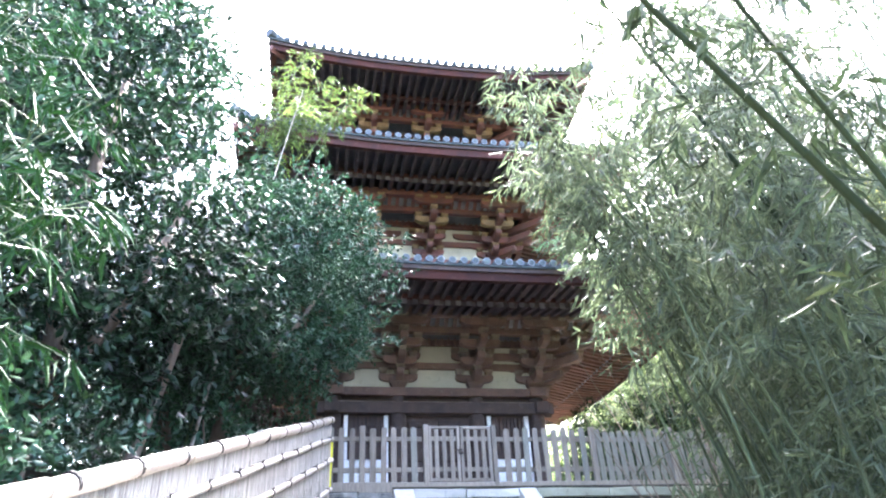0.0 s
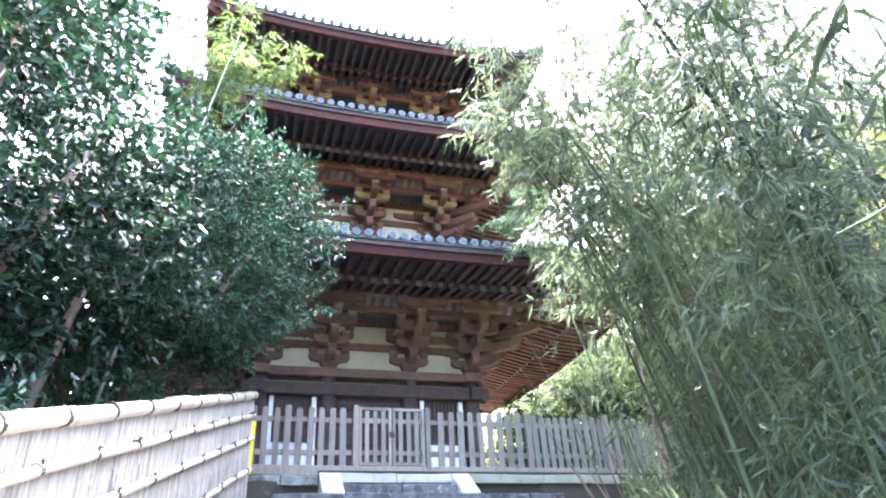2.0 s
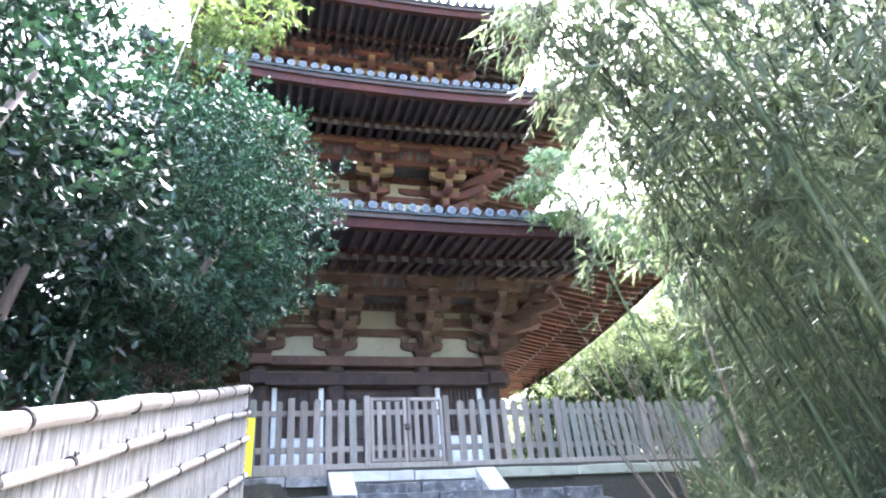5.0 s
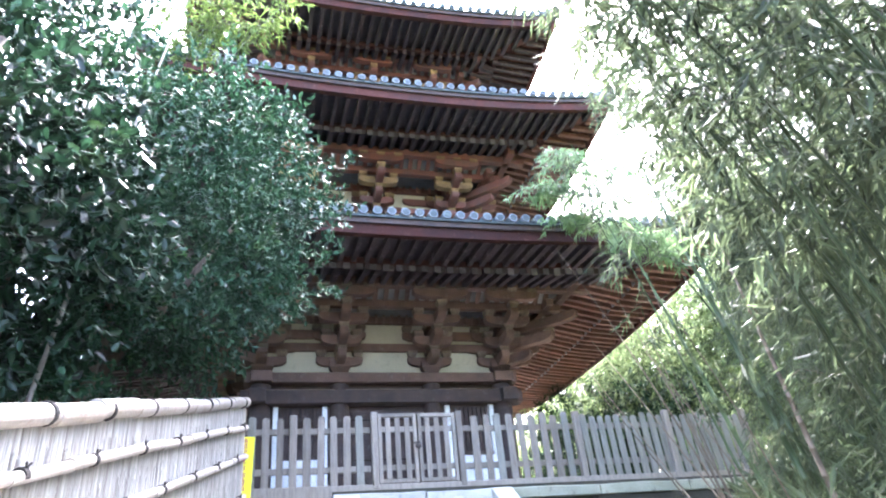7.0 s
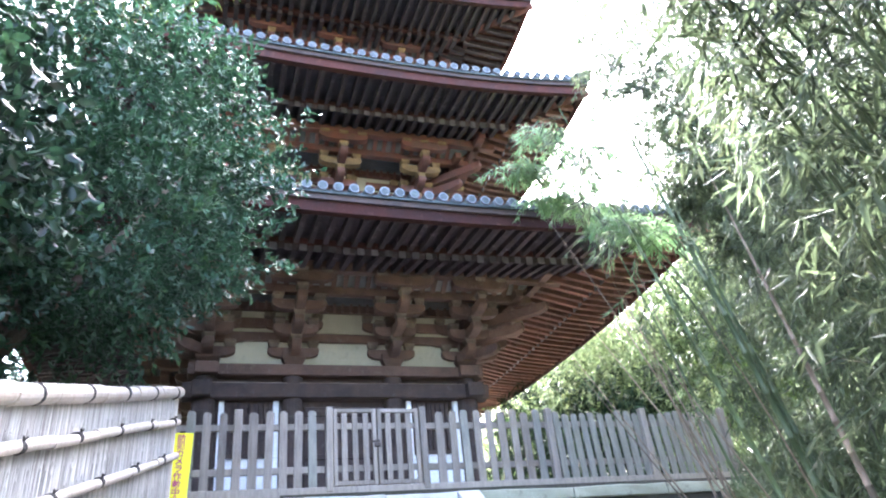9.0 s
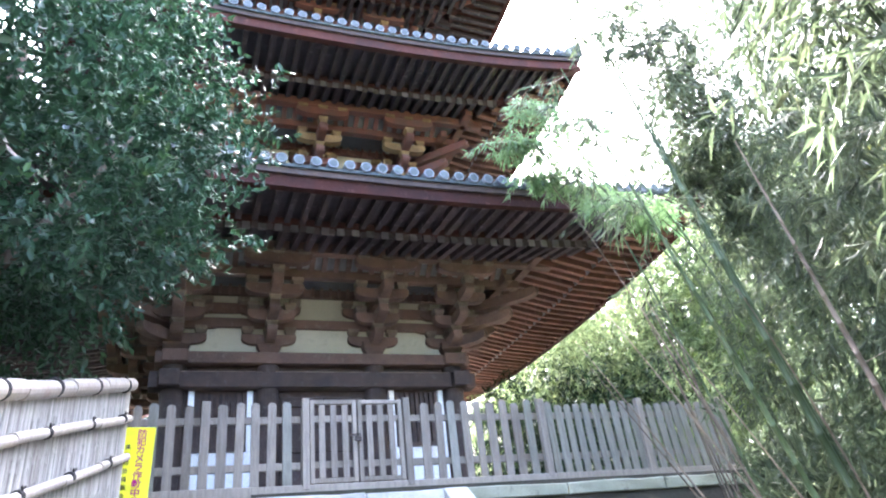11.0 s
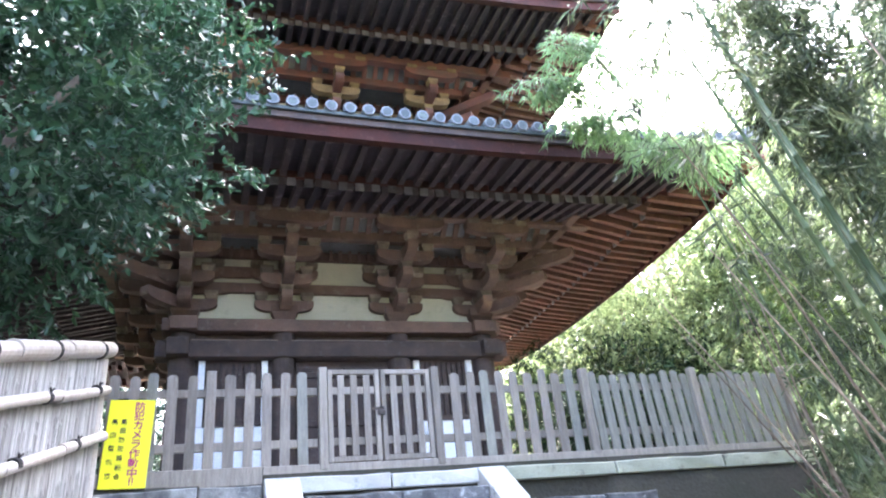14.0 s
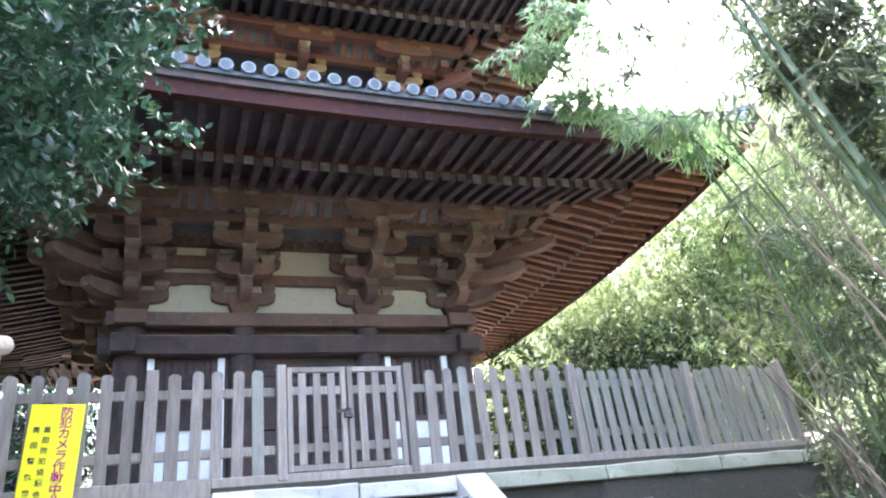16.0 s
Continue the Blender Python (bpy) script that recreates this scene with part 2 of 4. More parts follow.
def tube(bm, pts, radii, sides=8):
    """One closed skin round a bent line of points."""
    rings = []
    for i, c in enumerate(pts):
        c = Vector(c)
        way = Vector(pts[min(i + 1, len(pts) - 1)]) - Vector(pts[max(i - 1, 0)])
        turn = way.to_track_quat("Z", "Y").to_matrix()
        rings.append([bm.verts.new(c + turn @ Vector((math.cos(2 * math.pi * k / sides), math.sin(2 * math.pi * k / sides), 0)) * radii[i]) for k in range(sides)])
    for a, b in zip(rings, rings[1:]):
        for k in range(sides):
            bm.faces.new((a[k], a[(k + 1) % sides], b[(k + 1) % sides], b[k]))
    bm.faces.new(rings[0][::-1])
    bm.faces.new(rings[-1])


def mesh_of(bm, name, mat, bevel=0.0, smooth=False):
    if bevel:
        bmesh.ops.bevel(bm, geom=[e for e in bm.edges if e.calc_face_angle(0) > 0.6], offset=bevel, segments=1, affect="EDGES")
    me = bpy.data.meshes.new(name)
    bm.to_mesh(me)
    bm.free()
    me.materials.append(mat)
    if smooth:
        me.polygons.foreach_set("use_smooth", [True] * len(me.polygons))
    return me


def put(name, me, parent=None, m=None, label=""):
    """An object on a mesh that may be shared."""
    ob = new(name, me)
    if parent is not None:
        ob.parent = parent
    if m is not None:
        ob.matrix_basis = m
    return tagged(ob, label)


def part(name, bm, mat, parent=None, label="", bevel=0.0, smooth=False):
    return put(name, mesh_of(bm, name, mat, bevel, smooth), parent, None, label)


def thing(name, label, category, at=(0, 0, 0), group="", kind=""):
    ob = new(name)
    ob.location = at
    ob.empty_display_size = 0.2
    return tagged(ob, label, category, group, kind)


def raw(name, verts, faces, mat, smooth=False):
    me = bpy.data.meshes.new(name)
    me.from_pydata(verts, [], faces)
    me.materials.append(mat)
    if smooth:
        me.polygons.foreach_set("use_smooth", [True] * len(me.polygons))
    me.update()
    return me


# ---------------------------------------------------------------- ground, path, steps
def fence_x(y):
    return -0.21 * (9.742 - y)


def path_z(y):
    return 0.2 + 0.21 * y


def build_ground():
    """One sheet: path, banks beside it, terrace behind the kerb, far land to the horizon."""
    xs = sorted({-400, -150, -60, -30, -18, -12, -8, -6, -5, -4, -3.2, -2.6, -2.2, -1.8, -1.5, -1.2, -0.9, -0.6, -0.3, 0, 0.3, 0.6, 1, 2, 3, 4, 4.6, 5.0, 5.3, 5.6, 6, 7, 8, 10, 14, 20, 40, 90, 200, 400})
    ys = sorted({-400, -150, -60, -25, -12, -6, -3, -1, *[0.5 * i for i in range(0, 25)], 12.3, 12.5, 13, 14, 16, 20, 26, 34, 45, 70, 120, 250, 500})

    def height(x, y):
        if y > 12.29:
            base = 3.93 + (0.35 * max(0.0, y - 26) if y < 60 else 11.9)
            return base if x < 9 else base + min(9.0, 0.45 * (x - 9))
        z = path_z(max(-8.0, min(y, 9.0)))
        side = z
        if y > 9.0 and (x < 0.4 or x > 4.9):
            side = z = z + (0.42 if x < 0.4 else 0.29) * (y - 9.0)
        fx = fence_x(y)
        if x < fx + 0.35 and y < 9.8:
            foot = 2.99 + (y - 9.742) * 0.32
            side = max(z, foot) if y > 2 else z
        if x < fx - 0.3:
            side += min(3.0, 0.25 * (fx - 0.3 - x))
        bank = 4.6 - 0.15 * max(0, 8 - y) + 0.8 * max(0, y - 8.5)
        if x > bank:
            side += min(1.6, 0.5 * (x - bank))
        return min(side, 3.8)
    grid = [[(x, y, height(x, y)) for x in xs] for y in ys]
    verts = [p for r in grid for p in r]
    n = len(xs)
    faces = [(j * n + i, j * n + i + 1, (j + 1) * n + i + 1, (j + 1) * n + i) for j in range(len(ys) - 1) for i in range(n - 1)]
    tagged(put("ground", raw("ground", verts, faces, SOIL)), "brown earth bank with leaf litter and grass", "ground", kind="structure")


build_ground()


def slab_mesh(name, sx, sy, sz, mat, seed, bevel=0.012):
    """A stone block with uneven edges, its top face at z = 0."""
    rng = random.Random(seed)
    bm = bmesh.new()
    made = bmesh.ops.create_grid(bm, x_segments=4, y_segments=1, size=0.5)["verts"]
    ext = bmesh.ops.extrude_face_region(bm, geom=bm.faces[:])["geom"]
    for v in bm.verts:
        v.co = Vector((v.co.x * sx, v.co.y * sy, 0))
    for v in [g for g in ext if isinstance(g, bmesh.types.BMVert)]:
        v.co.z = -sz
    for v in bm.verts:
        v.co += Vector((0, rng.uniform(-0.014, 0.014), rng.uniform(-0.012, 0.012) if v.co.z > -0.01 else 0))
    bmesh.ops.recalc_face_normals(bm, faces=bm.faces[:])
    return mesh_of(bm, name, mat, bevel)


def build_steps():
    stair = thing("stone_stairs", "weathered dark stone stairs below the picket fence", "stairs", (2.7, 11.0, 2.0), kind="structure")
    rng = random.Random(5)
    z, y = 3.47, 11.62
    for i in range(8):
        x0 = 0.42 - 0.02 * i if i == 0 else 0.52 + 0.05 * i
        x1 = 5.13 - 0.04 * i
        x = x0
        while x < x1 - 0.02:
            w = min(rng.uniform(0.75, 1.25), x1 - x)
            if x1 - x - w < 0.4:
                w = x1 - x
            put("step_stone", slab_mesh("step_stone", w - 0.012, 0.5, 0.26, STEP, i * 31 + int(x * 10)), stair, pose(x + w / 2 - 2.7, y + 0.25 - 11.0, z - 2.0 + rng.uniform(-0.008, 0.008)))
            x += w
        z -= 0.2 if i else 0.215
        y -= 0.37
    for i, zz in enumerate((3.66,)):
        x = 1.5
        for w in (0.95, 0.92):
            put("step_stone", slab_mesh("step_stone", w - 0.01, 0.45, 0.24, STEP, 200 + i + int(x * 10)), stair, pose(x + w / 2 - 2.7, 12.15 - 11.0, zz - 2.0))
            x += w
    for x0, x1 in ((1.15, 1.49), (3.37, 3.68)):
        bm = bmesh.new()
        prof = [(12.29, 3.878), (12.20, 3.878), (11.64, 3.50), (11.64, 3.40), (12.29, 3.40)]
        a = [bm.verts.new((x0 - 2.7, p[0] - 11.0, p[1] - 2.0)) for p in prof]
        b = [bm.verts.new((x1 - 2.7, p[0] - 11.0, p[1] - 2.0)) for p in prof]
        bm.faces.new(a)
        bm.faces.new(b[::-1])
        for i in range(5):
            bm.faces.new((a[i], b[i], b[(i + 1) % 5], a[(i + 1) % 5]))
        bmesh.ops.recalc_face_normals(bm, faces=bm.faces[:])
        part("side_slab", bm, GRANITE, stair, "pale smooth sloping granite slab", bevel=0.01)


build_steps()


def build_terrace():
    wall = thing("retaining_wall", "stained stone retaining wall with mossy granite kerb", "wall", (3.5, 12.4, 3.0), kind="structure")
    bm = bmesh.new()
    box(bm, (0.15, 0.30, -0.42), (11.2, 0.5, 2.14))
    part("wall_core", bm, STAINED, wall)
    bm = bmesh.new()
    box(bm, (2.79, 0.045, -0.30), (5.2, 0.16, 2.02))
    part("wall_face", bm, STAINED, wall, "stained concrete face with dark vertical streaks", bevel=0.01)
    rng = random.Random(8)
    x = -1.6
    cuts = [-1.6, -0.45, 0.55, 1.145, 2.42, 3.69, 5.05, 6.55, 7.75, 8.9]
    for a, b in zip(cuts, cuts[1:]):
        mat = GRANITE if 1.1 < a < 3.0 else (KERB_LICHEN if a < 1.1 else KERB)
        put("kerb_stone", slab_mesh("kerb_stone", b - a - 0.012, 0.36, 0.15, mat, int(a * 10) + 90), wall, pose((a + b) / 2 - 3.5, -0.02, 0.872 if a > 1.1 else 0.83))
    for row in range(4):
        x = -1.6 + 0.3 * (row % 2)
        while x < 1.1:
            w = min(rng.uniform(0.55, 1.0), 1.14 - x)
            put("wall_stone", slab_mesh("wall_stone", w - 0.014, 0.12, 0.29, STAINED, row * 50 + int(x * 7)), wall, pose(x + w / 2 - 3.5, 0.02 + rng.uniform(-0.012, 0.012), 0.785 - 0.3 * row))
            x += w


build_terrace()


# ---------------------------------------------------------------- picket fence and gate
def build_picket_fence():
    rng = random.Random(21)
    Y = 12.36
    fence = thing("picket_fence", "weathered grey wooden picket fence with closed gate", "fence", (3.5, Y, 3.95))

    def picket_mesh(w, h, d, wood):
        bm = bmesh.new()
        prof = [(-w / 2, 0), (w / 2, 0), (w / 2, h - 0.028), (w * 0.25, h - 0.004), (-w * 0.25, h), (-w / 2, h - 0.03)]
        a = [bm.verts.new((x, -d / 2, z)) for x, z in prof]
        b = [bm.verts.new((x, d / 2, z)) for x, z in prof]
        bm.faces.new(a)
        bm.faces.new(b[::-1])
        for i in range(6):
            bm.faces.new((a[i], b[i], b[(i + 1) % 6], a[(i + 1) % 6]))
        bmesh.ops.recalc_face_normals(bm, faces=bm.faces[:])
        return mesh_of(bm, "picket", wood)
    kinds = [picket_mesh(0.092 + 0.006 * i, 0.97 + 0.012 * (i % 3), 0.026, FENCE if i != 2 else FENCE_OLIVE) for i in range(4)]
    narrow = [picket_mesh(0.092 + 0.005 * i, 0.93 + 0.014 * (i % 3), 0.024, FENCE_OLIVE) for i in range(4)]

    def bar(name, x0, x1, z, h, d, dy=0.0, label=""):
        bm = bmesh.new()
        box(bm, ((x0 + x1) / 2 - 3.5, dy, z - 3.95), (x1 - x0, d, h))
        part(name, bm, FENCE, fence, label, bevel=0.006)
    bar("sill_beam", 1.145, 8.1, 3.942, 0.135, 0.10, 0.0, "dark grey weathered sill beam")
    bar("sill_beam", -1.3, 1.14, 3.92, 0.175, 0.16, -0.02, "dark grey weathered sill beam")
    for x0, x1 in ((-1.3, 1.70), (3.07, 8.05)):
        bar("rail", x0, x1, 4.775, 0.085, 0.045, 0.05)
        bar("rail", x0, x1, 4.235, 0.085, 0.045, 0.05)
    x = -1.22
    while x < 1.62:
        put("picket", kinds[rng.randrange(4)], fence, pose(x - 3.5, 0.013, 0.045 + rng.uniform(-0.012, 0.012), 0, rng.uniform(-0.8, 0.8), rng.uniform(-2, 2)))
        x += 0.184 + rng.uniform(-0.006, 0.006)
    x = 3.26
    while x < 8.0:
        near = x < 4.75
        put("picket", (kinds if near else narrow)[rng.randrange(4)], fence, pose(x - 3.5, 0.013, 0.045 + rng.uniform(-0.02, 0.02), 0, rng.uniform(-0.8, 0.8) - (0 if near else 1.5 * (x - 4.75) + rng.uniform(-0.8, 0.8)), rng.uniform(-2, 2)))
        x += (0.182 if near else 0.150) + rng.uniform(-0.008, 0.008)
    for px in (0.62, 4.92, 6.5, 7.95):
        bm = bmesh.new()
        box(bm, (px - 3.5, -0.01, 0.53), (0.10, 0.085, 1.02))
        part("post", bm, FENCE, fence, bevel=0.008)
    for px in (1.755, 3.015):
        bm = bmesh.new()
        box(bm, (px - 3.5, -0.01, 0.535), (0.085, 0.10, 1.07))
        part("gate_post", bm, FENCE, fence, bevel=0.006)
    for x0, x1 in ((1.81, 2.375), (2.395, 2.96)):
        gate = thing("gate_leaf", "grey wooden picket gate leaf, closed", "gate", ((x0 + x1) / 2, Y, 4.02), "pair of gate leaves")
        w = x1 - x0
        for name, c, s in (("stile", (-w / 2 + 0.025, 0, 0.49), (0.05, 0.05, 0.98)), ("stile", (w / 2 - 0.025, 0, 0.49), (0.05, 0.05, 0.98)), ("top_rail", (0, 0, 0.955), (w - 0.1, 0.045, 0.05)), ("bottom_rail", (0, 0, 0.03), (w - 0.1, 0.045, 0.055)), ("middle_rail", (0, 0.012, 0.755), (w - 0.1, 0.02, 0.08)), ("middle_rail", (0, 0.012, 0.215), (w - 0.1, 0.02, 0.08))):
            bm = bmesh.new()
            box(bm, c, s)
            part(name, bm, FENCE, gate, bevel=0.004)
        for i in range(3):
            bm = bmesh.new()
            box(bm, (-w / 2 + w * (i + 1) / 4, -0.012, 0.49), (0.072, 0.02, 0.86))
            part("slat", bm, FENCE, gate, bevel=0.003)
    lock = thing("padlock", "dark iron hasp and padlock on the gate", "padlock", (2.385, Y - 0.035, 4.52))
    bm = bmesh.new()
    box(bm, (0, 0, 0), (0.085, 0.03, 0.055))
    part("lock_body", bm, IRON, lock, bevel=0.008)
    bm = bmesh.new()
    for s in (-1, 1):
        rod(bm, (0.025 * s, 0, 0.02), (0.025 * s, 0, 0.06), 0.006, sides=6)
    rod(bm, (-0.03, 0, 0.06), (0.03, 0, 0.06), 0.007, sides=6)
    part("shackle", bm, IRON, lock)
    bm = bmesh.new()
    box(bm, (-0.05, 0.012, 0.045), (0.13, 0.008, 0.03))
    part("hasp", bm, IRON, lock)


build_picket_fence()


def build_terrace_ground():
    # unseen court sheet, added pale to bounce light up under the eaves
    bm = bmesh.new()
    box(bm, (8.4, 22.0, 3.925), (17.0, 19.1, 0.05))
    tagged(part("terrace", bm, GRAVEL), "assumed gravel court round the pagoda, pale to bounce light", "ground", kind="structure")


build_terrace_ground()


def build_path():
    """Worn concrete path, its side ramps beside the stairs."""
    verts, faces = [], []
    ys = [-8 + 0.8 * i for i in range(22)]
    for y in ys:
        right = (1.75 + 0.50 * (y - 3.5) if y > 3.5 else 1.75) - 0.1
        for x in (fence_x(y) + 0.36, right):
            for d in (0.006, -0.1):
                verts.append((x, y, path_z(y) + d))
    for i in range(len(ys) - 1):
        a, b = 4 * i, 4 * i + 4
        faces += [(a, a + 2, b + 2, b), (a + 1, b + 1, b + 3, a + 3), (a, b, b + 1, a + 1), (a + 2, a + 3, b + 3, b + 2)]
    path = tagged(put("path", raw("path", verts, faces, CONCRETE)), "worn pale concrete path climbing to the stairs", "path", kind="structure")
    for x0, x1, top in ((-0.6, 0.62, 3.50), (4.95, 6.1, 3.10)):
        bm = bmesh.new()
        a = [bm.verts.new(p) for p in ((x0, 9.05, 2.13), (x1, 9.05, 2.13), (x1, 12.3, top), (x0, 12.3, top))]
        bm.faces.new(a)
        bmesh.ops.solidify(bm, geom=bm.faces[:], thickness=0.1)
        bmesh.ops.recalc_face_normals(bm, faces=bm.faces[:])
        part("side_ramp", bm, CONCRETE, path)


build_path()


# ---------------------------------------------------------------- pagoda
CX, CY = 2.57, 18.0
STOREYS = [
    # half width, wall foot, head beam top, eave half width, eave tile height, pillar places, step out
    dict(h=2.40, z0=4.10, zt=6.715, e=6.05, ze=8.225, posts=(-2.40, -0.92, 0.92, 2.40), k=1.0),
    dict(h=1.80, z0=9.4, zt=10.48, e=5.00, ze=12.11, posts=(-1.80, 0.0, 1.80), k=0.95),
    dict(h=1.55, z0=13.0, zt=13.8, e=4.45, ze=15.22, posts=(-1.55, 0.0, 1.55), k=0.92),
]
pagoda = thing("pagoda", "old three-storey wooden pagoda with faded red timber, cream plaster, tiled roofs", "pagoda", (CX, CY, 4.0))


def side(k):
    """From a side's own frame (x along it, -y outward from the middle, z up) to the pagoda's."""
    return Matrix.Translation((0, 0, -4.0)) @ Matrix.Rotation(radians(90 * k), 4, "Z")


def beam_mesh(name, sx, sy, sz, mat, bevel=0.012):
    bm = bmesh.new()
    box(bm, (0, 0, 0), (sx, sy, sz))
    return mesh_of(bm, name, mat, bevel)


def arm_mesh(length, width, height, mat, curve=0.7):
    """A bracket arm along x: flat on top, its ends curving up from below."""
    bm = bmesh.new()
    L = length / 2
    c = min(0.28, L * 0.55)
    prof = [(-L, height), (-L, height * 0.55)]
    for i in range(1, 5):
        a = radians(90 * i / 4)
        prof.append((-L + c * (1 - math.cos(a)), height * 0.55 * (1 - math.sin(a))))
    prof += [(-x, z) for x, z in reversed(prof)]
    a = [bm.verts.new((x, -width / 2, z)) for x, z in prof]
    b = [bm.verts.new((x, width / 2, z)) for x, z in prof]
    bm.faces.new(a)
    bm.faces.new(b[::-1])
    n = len(prof)
    for i in range(n):
        bm.faces.new((a[i], b[i], b[(i + 1) % n], a[(i + 1) % n]))
    bmesh.ops.recalc_face_normals(bm, faces=bm.faces[:])
    return mesh_of(bm, "bracket_arm", mat, 0.006)


def block_mesh(s, h, mat):
    """A bearing block: square above, its lower half drawn in."""
    bm = bmesh.new()
    box(bm, (0, 0, h * 0.75), (s, s, h * 0.5))
    box(bm, (0, 0, h * 0.25), (s, s, h * 0.5 - 0.002), taper=0.66)
    return mesh_of(bm, "bearing_block", mat, 0.005)


def lift(u, e):
    return 0.36 * (abs(u) / e) ** 2.4


def build_storey(s, S):
    h, zt, e, ze, K = S["h"], S["zt"], S["e"], S["ze"], S["k"]
    front_wood = BROWN if s == 0 else RED
    aw, ah = 0.17 * K, 0.19 * K
    block_a, block_b = block_mesh(0.42 * K, 0.24 * K, front_wood), block_mesh(0.20 * K, 0.13 * K, OCHRE if s else TAN)
    arm_s, arm_m, arm_l = (arm_mesh(n * K, aw, ah, front_wood) for n in (0.92, 1.10, 1.08))
    arm_o = [arm_mesh(n * K, aw, ah, front_wood) for n in (0.9, 1.7, 2.5)]
    step_arm = arm_mesh(0.80 * K, aw, ah, front_wood)
    ochre_arm = arm_mesh(0.95 * K, aw, ah, OCHRE if s else BROWN)
    pillar_r = 0.19 * K
    step_d = 0.43 * K
    lv = 0.29 * K
    for k in range(4):
        M = side(k)
        # wall panels
        bm = bmesh.new()
        box(bm, (0, -h + 0.06, (S["z0"] + zt) / 2), (2 * h - 0.2, 0.10, zt - S["z0"]))
        put("wall_panel", mesh_of(bm, "wall_panel", DARK), pagoda, M, "dark boarded wall and doors")
        bm = bmesh.new()
        box(bm, (0, -h + 0.02, zt + 0.95 * K), (2 * h - 0.05, 0.08, 1.9 * K))
        put("plaster_panel", mesh_of(bm, "plaster_panel", PLASTER), pagoda, M, "cream plaster between brackets")
        # head beams
        put("head_beam", beam_mesh("head_beam", 2 * h + 0.62, 0.40, 0.20 * K, front_wood), pagoda, M @ pose(0, -h, zt - 0.10 * K))
        put("tie_beam", beam_mesh("tie_beam", 2 * h + 0.75, 0.32, 0.26 * K, DARK if s == 0 else front_wood), pagoda, M @ pose(0, -h - 0.06, zt - 0.485 * K))
        put("cap_strip", beam_mesh("cap_strip", 2 * h + 0.1, 0.24, 0.035, TAN if s == 0 else front_wood), pagoda, M @ pose(0, -h - 0.03, zt - 0.335 * K))
        for z, mat in ((0.48, front_wood), (1.08, front_wood)):
            put("wall_beam", beam_mesh("wall_beam", 2 * h + 0.9, 0.17, 0.17 * K, mat), pagoda, M @ pose(0, -h - 0.005, zt + (z + 0.085) * K))
        # purlins carried by the stepped brackets
        put("purlin", beam_mesh("purlin", 2 * (h + 2 * step_d) + 0.7, 0.15, 0.16, front_wood), pagoda, M @ pose(0, -h - 2 * step_d, zt + 1.16 * K))
        put("eave_purlin", beam_mesh("eave_purlin", 2 * (h + 3 * step_d) + 0.9, 0.17, 0.19, front_wood), pagoda, M @ pose(0, -h - 3 * step_d, zt + 1.42 * K))
        # flat boards near the wall, pale coving panels with ribs between the outer steps
        def slope(name, d0, d1, z0, z1, mat, label):
            bm = bmesh.new()
            q = [bm.verts.new(c) for c in ((-d0, -d0, z0), (d0, -d0, z0), (d1, -d1, z1), (-d1, -d1, z1))]
            bm.faces.new(q)
            bmesh.ops.solidify(bm, geom=bm.faces[:], thickness=0.02)
            put(name, mesh_of(bm, name, mat), pagoda, M, label)
        slope("coving_panel", h + 0.10, h + step_d, zt + 1.24 * K, zt + 1.38 * K, COVING, "pale coving panels between ribs")
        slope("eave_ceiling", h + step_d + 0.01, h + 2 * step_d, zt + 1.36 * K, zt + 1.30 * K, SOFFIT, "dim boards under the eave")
        slope("coving_panel", h + 2 * step_d + 0.04, h + 3 * step_d - 0.02, zt + 1.22 * K, zt + 1.52 * K, COVING, "pale coving panels between ribs")
        if k in (0, 1):
            rib = beam_mesh("coving_rib", 0.09, 0.52 * K, 0.06, front_wood, 0)
            u = -h - 2 * step_d
            while u < h + 2 * step_d:
                put("coving_rib", rib, pagoda, M @ pose(u, -h - 2.5 * step_d, zt + 1.335 * K, -36))
                u += 0.21
            rib2 = beam_mesh("lattice_rib", 0.05, 0.05, 0.22 * K, front_wood, 0)
            u = -h
            while u < h:
                put("lattice_rib", rib2, pagoda, M @ pose(u, -h - 0.12, zt + 1.19 * K))
                u += 0.16
        # pillars and brackets
        for u in S["posts"]:
            corner = abs(u) > h - 0.01
            if not corner or u > 0:
                bm = bmesh.new()
                rod(bm, (0, 0, S["z0"]), (0, 0, zt - 0.21 * K), pillar_r, pillar_r * 0.96, 20)
                put("pillar", mesh_of(bm, "pillar", DARK if s == 0 else RED, smooth=False), pagoda, M @ pose(u, -h, 0), "round weathered timber pillar")
            root = put("bracket_block", block_a, pagoda, M @ pose(u, -h, zt), "stepped timber bracket on a pillar")
            # arms in the wall plane
            for arm, z in ((arm_s, 0.16), (arm_l, 0.70)):
                put("bracket_arm", arm, root, pose(0, -0.03, z * K))
            for z, span in ((0.36, 0.36), (0.90, 0.44)):
                for du in (-span, 0, span):
                    put("bearing_block", block_b, root, pose(du * K, -0.03, z * K))
            # arms stepping outward
            for j in range(3):
                put("bracket_arm", arm_o[j], root, pose(0, -0.12 * K, (0.16 + lv * j / K) * K, 0, 0, 90))
                d = step_d * (j + 1)
                put("bearing_block", block_b, root, pose(0, -d, (0.36 + lv * j / K) * K))
                if j < 2:
                    put("bracket_arm", ochre_arm if j else step_arm, root, pose(0, -d, (0.46 + lv * j / K) * K))
                    for du in ((-0.30, 0.30) if j == 0 else (-0.37, 0.37)):
                        put("bearing_block", block_b, root, pose(du * K, -d, (0.46 + 0.19 + lv * j / K) * K))
                else:
                    put("bracket_arm", arm_m, root, pose(0, -d, (1.12) * K))
